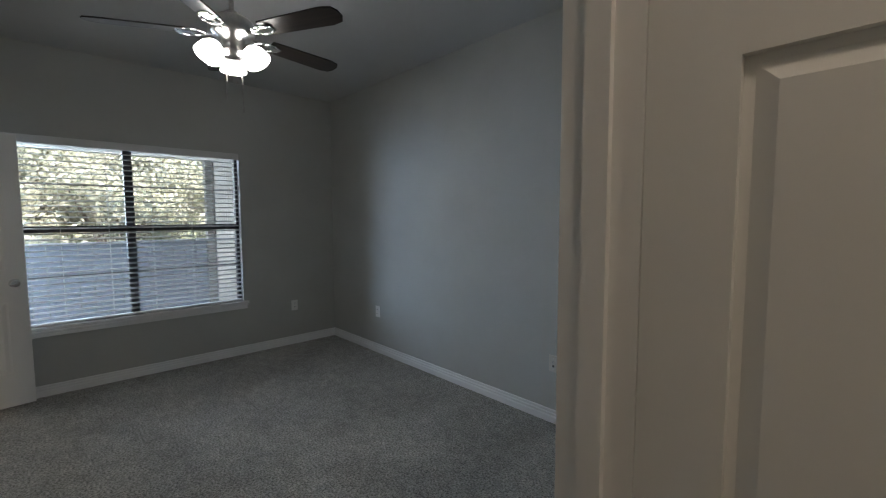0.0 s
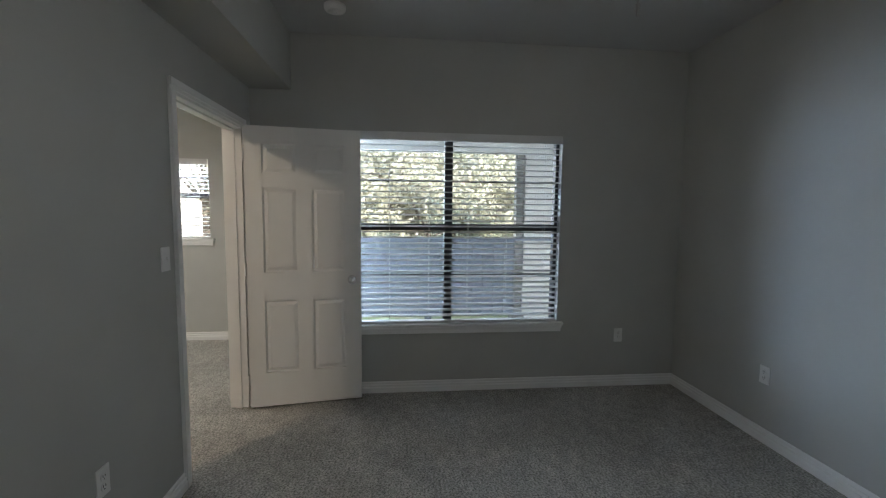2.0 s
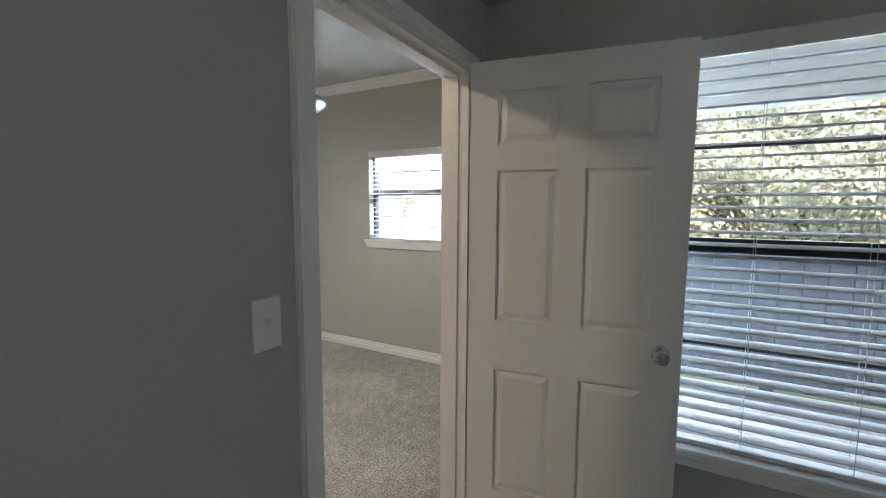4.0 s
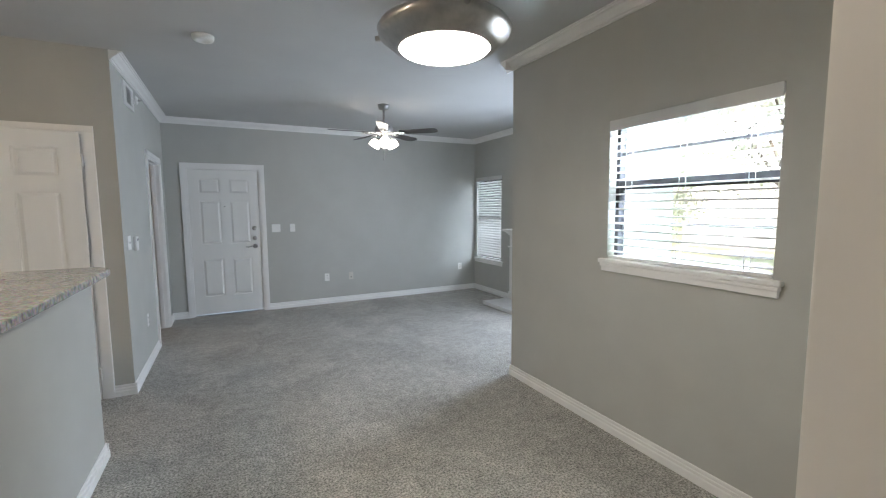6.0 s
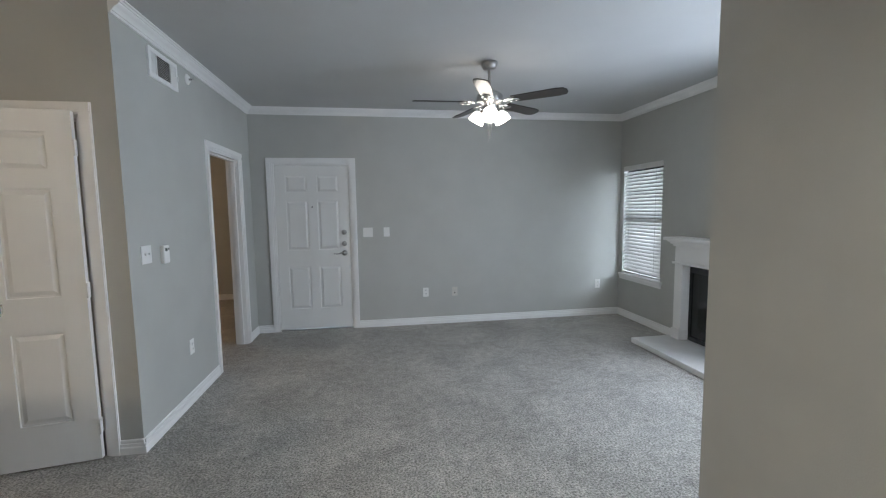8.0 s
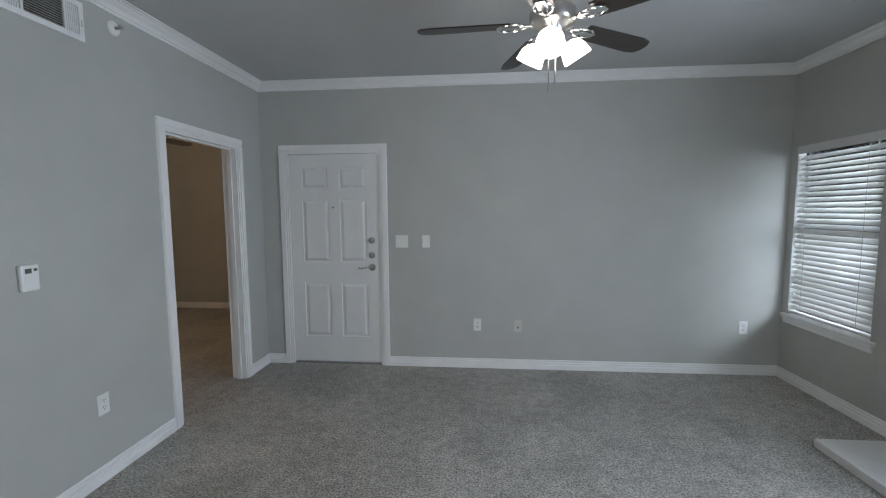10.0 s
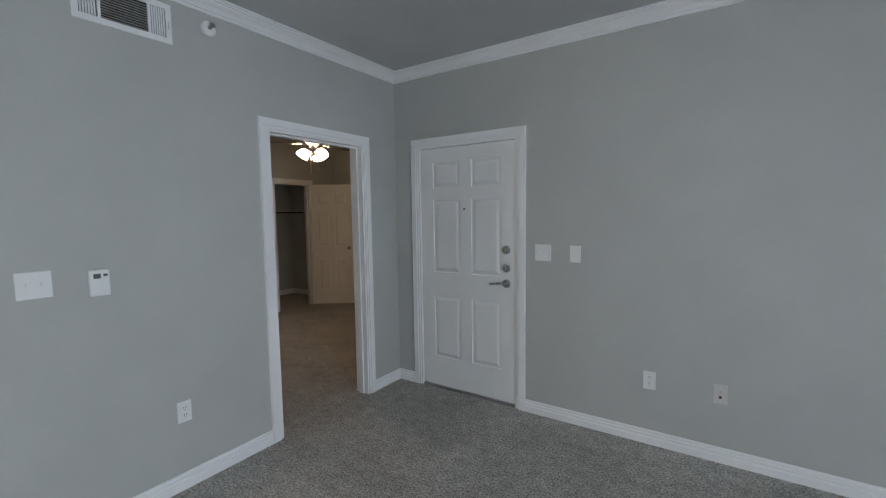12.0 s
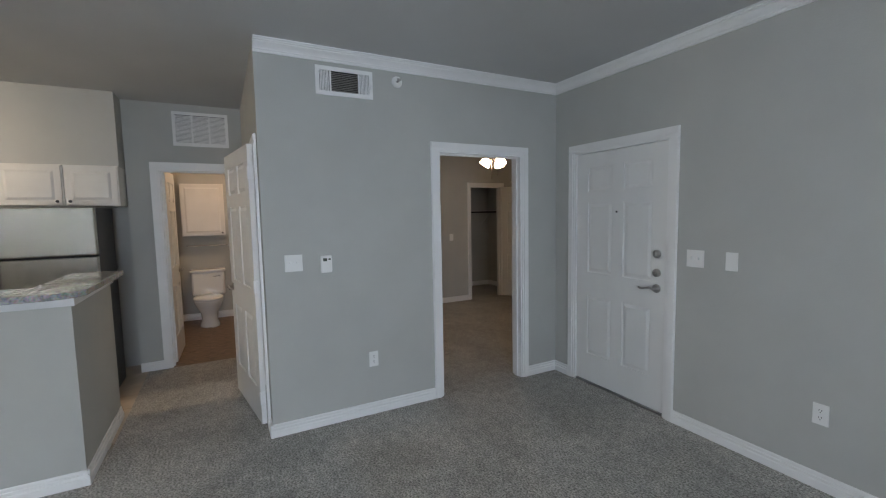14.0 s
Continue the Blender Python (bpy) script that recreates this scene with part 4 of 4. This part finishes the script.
bm.faces.new(lo[::-1])
bm.faces.new(hi)
for k in range(len(pts)):
    bm.faces.new((lo[k], lo[(k + 1) % len(pts)], hi[(k + 1) % len(pts)], hi[k]))
bar_top = tagged(part("bar_top", bm, GRANITE), "speckled grey granite breakfast bar top", "countertop")
bv = bar_top.modifiers.new("edge", "BEVEL")
bv.width, bv.segments = 0.006, 2
cab = empty("base_cabinet", pose(-3.45, -1.18, 0), "cream base cabinet under the kitchen counter", "cabinet")
bm = bmesh.new()
add_box(bm, -0.36, 0.40, -1.02, 1.12, 0.1, 0.87)
add_box(bm, -0.30, 0.40, -1.02, 1.12, -0.012, 0.1)
part("body", bm, CABM, cab)
for k in range(3):
    y0 = -0.98 + 0.70 * k
    d = box_part("door", (-0.38, -0.361, y0, y0 + 0.66, 0.12, 0.85), CABM, cab, 0.003)
    bm = bmesh.new()
    add_cyl(bm, (-0.38, y0 + 0.06, 0.78), (-0.40, y0 + 0.06, 0.78), 0.012, seg=12)
    part("knob", bm, BLACKM, d)
ct = tagged(box_part("countertop", (-3.84, -3.045, -2.2, -0.052, 0.872, 0.908), GRANITE, bevel=0.005), "speckled grey granite kitchen counter", "countertop")

# ---------------------------------------------------------------- refrigerator
fr = empty("refrigerator", pose(-4.20, -0.40, 0, 0, 0, 90), "stainless steel top-freezer refrigerator with black sides", "refrigerator")
bm = bmesh.new()
add_box(bm, -0.335, 0.335, 0.07, 0.66, 0.0, 1.64, bevel=0.006)
part("body", bm, FRIDGE_SIDE, fr, "textured black cabinet")
for nm, z0, z1 in (("freezer_door", 1.25, 1.645), ("door", 0.06, 1.24)):
    bm = bmesh.new()
    add_box(bm, -0.335, 0.335, 0, 0.066, z0, z1, bevel=0.012)
    d = part(nm, bm, STEEL, fr, "brushed stainless door")
    bm = bmesh.new()
    za, zb = (z0 + 0.03, z1 - 0.08) if nm == "freezer_door" else (z0 + 0.45, z1 - 0.03)
    add_cyl(bm, (-0.28, -0.05, za), (-0.28, -0.05, zb), 0.014, seg=12)
    for z in (za + 0.01, zb - 0.01):
        add_cyl(bm, (-0.28, 0, z), (-0.28, -0.05, z), 0.011, seg=10)
    part("handle", bm, STEEL, d, smooth=True)
bm = bmesh.new()
add_box(bm, 0.25, 0.29, -0.003, 0.001, 1.56, 1.572)
part("badge", bm, CHROME, fr)


def wall_cabinet(m, w, h, depth, label, knob):
    """A wall cabinet with one raised-panel door facing -y."""
    ob = empty("wall_cabinet", m, label, "cabinet", "wall cabinets")
    box_part("body", (0.0, w, 0.02, depth, 0, h), CABM, ob)
    d = box_part("door", (0.008, w - 0.008, 0.0, 0.019, 0.008, h - 0.008), CABM, ob, 0.003)
    bm = bmesh.new()
    f = 0.055
    a = [bm.verts.new(c) for c in ((f, 0, f), (w - f, 0, f), (w - f, 0, h - f), (f, 0, h - f))]
    b = [bm.verts.new(c) for c in ((f + 0.02, -0.008, f + 0.02), (w - f - 0.02, -0.008, f + 0.02), (w - f - 0.02, -0.008, h - f - 0.02), (f + 0.02, -0.008, h - f - 0.02))]
    for i in range(4):
        bm.faces.new((a[i], a[(i + 1) % 4], b[(i + 1) % 4], b[i]))
    bm.faces.new(b)
    part("panel", bm, CABM, d)
    bm = bmesh.new()
    add_cyl(bm, (knob, 0, 0.04), (knob, -0.012, 0.04), 0.005, seg=10)
    add_cyl(bm, (knob, -0.012, 0.04), (knob, -0.024, 0.04), 0.013, 0.011, 14)
    part("knob", bm, BLACKM, d, "dark round knob")
    return ob


for i, (y0, w, kn) in enumerate(((-0.345, 0.385, 0.04), (-0.78, 0.43, 0.39), (-1.30, 0.50, 0.05))):
    wall_cabinet(pose(-4.62, y0, 1.66, 0, 0, 90), w, 0.358, 0.56, "cream raised-panel wall cabinet over the refrigerator", kn)

# ---------------------------------------------------------------- bathroom off the hall
toi = empty("toilet", pose(-7.17, 0.62, 0, 0, 0, 90), "white porcelain two-piece toilet with lid down", "toilet")
bm = bmesh.new()
add_box(bm, -0.22, 0.22, -0.20, -0.0, 0.38, 0.73, bevel=0.03)
part("tank", bm, PORCELAIN, toi, smooth=False)
bm = bmesh.new()
add_box(bm, -0.235, 0.235, -0.215, 0.0, 0.731, 0.77, bevel=0.012)
part("tank_lid", bm, PORCELAIN, toi)
bm = bmesh.new()
add_lathe(bm, ((0.0, 0.0), (0.13, 0.0), (0.125, 0.03), (0.10, 0.10), (0.11, 0.20), (0.17, 0.31), (0.19, 0.37), (0.19, 0.39), (0.0, 0.39)), 28, Matrix.Translation((0, -0.46, -0.012)) @ Matrix.Diagonal((1, 1.3, 1, 1)))
add_box(bm, -0.10, 0.10, -0.36, -0.06, 0, 0.37, bevel=0.03)
part("bowl", bm, PORCELAIN, toi)
bm = bmesh.new()
add_lathe(bm, ((0.0, 0.38), (0.19, 0.38), (0.195, 0.39), (0.19, 0.41), (0.17, 0.418), (0.0, 0.42)), 28, Matrix.Translation((0, -0.46, 0)) @ Matrix.Diagonal((1, 1.3, 1, 1)))
part("seat_lid", bm, PORCELAIN, toi)
bm = bmesh.new()
add_cyl(bm, (0.15, -0.2, 0.67), (0.15, -0.225, 0.67), 0.012, seg=12)
add_cyl(bm, (0.15, -0.222, 0.67), (0.07, -0.226, 0.66), 0.006, seg=8)
part("flush_lever", bm, CHROME, toi, "chrome flush lever")
wall_cabinet(pose(-6.98, 0.33, 1.27, 0, 0, 90), 0.56, 0.76, 0.215, "cream raised-panel bathroom cabinet above the toilet", 0.52)
tb = empty("towel_bar", pose(-7.2, 0.64, 1.12, 0, 0, 90), "chrome towel bar under the bathroom cabinet", "towel bar")
bm = bmesh.new()
add_cyl(bm, (-0.27, -0.06, 0), (0.27, -0.06, 0), 0.008, seg=12)
part("bar", bm, CHROME, tb)
for s in (-1, 1):
    bm = bmesh.new()
    add_cyl(bm, (s * 0.27, 0, 0), (s * 0.27, -0.066, 0), 0.013, 0.011, 12)
    part("bracket", bm, CHROME, tb)

# ---------------------------------------------------------------- closet of the second bedroom
sh = empty("closet_shelf", pose(-7.4, 5.0, 1.57), "white wire closet shelf with dark hanging rod", "shelf")
bm = bmesh.new()
for k in range(24):
    add_cyl(bm, (0.0, -0.78 + 0.069 * k, 0), (0.40, -0.78 + 0.069 * k, 0), 0.003, seg=6)
for xx in (0.01, 0.2, 0.40):
    add_cyl(bm, (xx, -0.79, -0.004), (xx, 0.86, -0.004), 0.004, seg=6)
part("wire_deck", bm, WIRE, sh)
bm = bmesh.new()
add_cyl(bm, (0.36, -0.79, -0.03), (0.36, 0.86, -0.03), 0.014, seg=12)
part("rod", bm, BLACKM, sh, "dark hanging rod")
for yy in (-0.5, 0.1, 0.7):
    bm = bmesh.new()
    add_cyl(bm, (0.38, yy, -0.01), (0.0, yy, -0.28), 0.005, seg=8)
    part("brace", bm, WIRE, sh)

# ---------------------------------------------------------------- warm lamps of the side rooms, above or beside what is seen
def dome_lamp(x, y, z, strength, colour, label):
    ob = empty("ceiling_light", pose(x, y, z), label, "ceiling light")
    bm = bmesh.new()
    add_cyl(bm, (0, 0, 0.001), (0, 0, -0.02), 0.15, seg=28)
    part("base", bm, NICKEL, ob)
    bm = bmesh.new()
    add_lathe(bm, ((0.14, -0.02), (0.13, -0.05), (0.09, -0.08), (0.0, -0.092)), 28)
    part("diffuser", bm, emitter("lit_dome", colour, strength), ob, "lit frosted diffuser")


dome_lamp(-4.0, -1.6, ZL, 22, (1.0, 0.80, 0.60), "lit flush ceiling light in the kitchen")
dome_lamp(-6.0, 1.0, ZL, 11, (1.0, 0.66, 0.40), "lit flush ceiling light in the bathroom")
dome_lamp(-6.7, -4.0, ZB, 4.5, (1.0, 0.80, 0.62), "lit flush ceiling light in the first bathroom")

# ---------------------------------------------------------------- outdoors
fence = empty("patio_fence", pose(0.655, -4.43, -0.04), "grey-blue painted board fence round the patio", "fence")
bm = bmesh.new()
add_box(bm, -0.012, 0.012, -0.068, 0.068, 0.11, 1.13)
board = mesh_of(bm, "board", FENCE)
for k in range(24):
    b = new("board", board)
    b.parent = fence
    b.matrix_local = pose(0, -1.65 + 0.1425 * k, 0)
for z in (0.25, 0.95):
    box_part("rail", (0.013, 0.05, -1.75, 1.72, z - 0.04, z + 0.04), FENCE, fence)
box_part("cap", (-0.05, 0.06, -1.75, 1.72, 1.131, 1.165), FENCE, fence)
for yy in (-1.68, 0.0, 1.68):
    box_part("post", (0.052, 0.13, yy - 0.045, yy + 0.045, -0.1, 1.13), FENCE, fence)
pp = empty("patio_post", pose(0.66, -5.63, -0.04), "tan painted patio post", "post")
box_part("shaft", (-0.05, 0.05, -0.05, 0.05, 0.12, 2.28), POST, pp, 0.006)
box_part("foot", (-0.09, 0.09, -0.09, 0.09, 0, 0.12), POST, pp, 0.006)
wall("wall_patio_side", "x", -6.18, -0.12, XE + 0.13, 0.62, -0.14, 2.9, mat=STUCCO, label="pale stucco wall beside the patio")
wall("wall_patio_return", "y", 0.62, 0.12, -6.30, -5.70, -0.14, 2.9, mat=STUCCO, label="pale stucco wall at the end of the patio")
wall("wall_patio_north", "x", YD - 0.12, 0.06, XE + 0.13, 0.12, -0.14, 2.9, mat=STUCCO, label="pale stucco outer wall")
bm = bmesh.new()
add_box(bm, 0.57, 0.77, -5.70, -2.85, 2.24, 2.62)
structure("trim_patio_beam", bm, STUCCO, "pale beam at the edge of the patio roof")


def tree(x, y, h, r, seed, label="sunlit green tree with a dense uneven crown"):
    """Tapered trunk with limbs, and a crown of many small leaves in clumps."""
    rnd = random.Random(seed)
    ob = empty("tree", pose(x, y, -0.16), label, "tree", "trees and shrubs outside")
    bm = bmesh.new()
    add_cyl(bm, (0, 0, 0), (0.08, 0.05, h * 0.45), 0.14, 0.09, 10)
    clumps = []
    for k in range(9):
        a, e = rnd.uniform(0, 6.28), rnd.uniform(0.2, 1.2)
        q = Vector((math.cos(a) * r * 0.7 * math.cos(e), math.sin(a) * r * 0.7 * math.cos(e), h * 0.5 + r * 0.8 * math.sin(e)))
        add_cyl(bm, (0.08, 0.05, h * rnd.uniform(0.25, 0.44)), q, 0.05, 0.012, 7)
        clumps.append(q)
    part("trunk", bm, BARK, ob)
    for k in range(26):
        a, e, d = rnd.uniform(0, 6.28), rnd.uniform(-0.7, 1.4), r * rnd.uniform(0.45, 1.0)
        clumps.append(Vector((math.cos(a) * math.cos(e) * d, math.sin(a) * math.cos(e) * d, h * 0.52 + math.sin(e) * d * 0.95)))
    verts, faces = [], []
    for c in clumps:
        cr = r * rnd.uniform(0.22, 0.42)
        for _ in range(300):
            n = Vector((rnd.gauss(0, 1), rnd.gauss(0, 1), rnd.gauss(0, 1))).normalized()
            p = c + n * cr * rnd.random() ** 0.4
            u = n.orthogonal().normalized()
            u = (Matrix.Rotation(rnd.uniform(0, 6.28), 3, n) @ u) * rnd.uniform(0.032, 0.062)
            v = n.cross(u) * 0.55 + n * rnd.uniform(-0.02, 0.02)
            i = len(verts)
            verts += [p - u, p + v, p + u, p - v]
            faces.append((i, i + 1, i + 2, i + 3))
    me = bpy.data.meshes.new("crown")
    me.from_pydata(verts, [], faces)
    me.materials.append(LEAF)
    c = new("crown", me)
    c.parent = ob
    tagged(c, kind="stuff")


for i, (x, y, h, r) in enumerate(((5.0, -3.2, 4.6, 1.9), (5.6, -5.8, 5.0, 2.1), (5.3, -8.6, 4.4, 1.8), (7.8, -4.4, 6.0, 2.6), (9.4, -0.6, 4.2, 1.6), (8.8, -7.6, 6.4, 2.7), (5.4, 3.6, 4.8, 2.0), (6.8, 6.4, 5.2, 2.2), (8.6, 1.8, 6.0, 2.4))):
    tree(x, y, h, r, 11 + i)
for i, (x, y, h, r) in enumerate(((3.3, -2.9, 2.3, 1.25), (3.0, -4.7, 2.5, 1.35), (3.2, -6.6, 2.2, 1.25), (4.4, -3.8, 3.2, 1.6), (4.6, -5.9, 3.4, 1.7), (4.0, 5.2, 2.6, 1.4))):
    tree(x, y, h, r, 41 + i, "bushy sunlit green shrub behind the patio fence")

nb = empty("neighbour_house", pose(15.0, 0.5, -0.16), "pale stucco neighbouring house with dark windows", "house")
hw = box_part("wall", (0, 6, -6, 8, 0, 5.6), STUCCO, nb)
bm = bmesh.new()
v = [bm.verts.new(p) for p in ((-0.5, -6.5, 5.6), (6.5, -6.5, 5.6), (3, -6.5, 7.4), (-0.5, 8.5, 5.6), (6.5, 8.5, 5.6), (3, 8.5, 7.4))]
for f in ((0, 1, 2), (3, 5, 4), (0, 2, 5, 3), (1, 4, 5, 2), (0, 3, 4, 1)):
    bm.faces.new([v[k] for k in f])
part("roof", bm, ROOFM, nb)
for yy in (-4.2, -1.0, 2.4, 5.8):
    for zz in (3.6,):
        w = box_part("window", (-0.06, 0.02, yy - 0.55, yy + 0.55, zz, zz + 1.3), TRIM, nb, 0.01)
        for dy in (-0.26, 0.26):
            box_part("pane", (-0.072, -0.061, yy + dy - 0.22, yy + dy + 0.22, zz + 0.08, zz + 1.22), FIREBOX, w)

# ---------------------------------------------------------------- floor pieces
bm = bmesh.new()
add_box(bm, -0.149, 0.149, -0.149, 0.149, -0.006, 0.006, bevel=0.002)
tile_me = mesh_of(bm, "tile", TILE)
kf = bpy.data.objects["floor_kitchen"]
for i in range(6):
    for j in range(10):
        x, y = -5.05 + 0.302 * i, -0.04 - 0.302 * j
        if x < -3.5:
            o = new("tile", tile_me)
            o.parent = kf
            o.location = (x, y, -0.006)
bm = bmesh.new()
add_box(bm, -0.61, 0.61, -0.0745, 0.0745, -0.005, 0.005)
plank_me = mesh_of(bm, "plank", PLANK)
bf = bpy.data.objects["floor_hall_bath"]
for i in range(4):
    for j in range(10):
        px = -4.9 - 1.223 * i + (0.35 if j % 2 else 0) - 0.25 * (j % 3)
        if px - 0.61 < -7.3:
            continue
        o = new("plank", plank_me)
        o.parent = bf
        o.location = (px, 0.27 + 0.15 * j, -0.007 + 0.0004 * (j % 2))
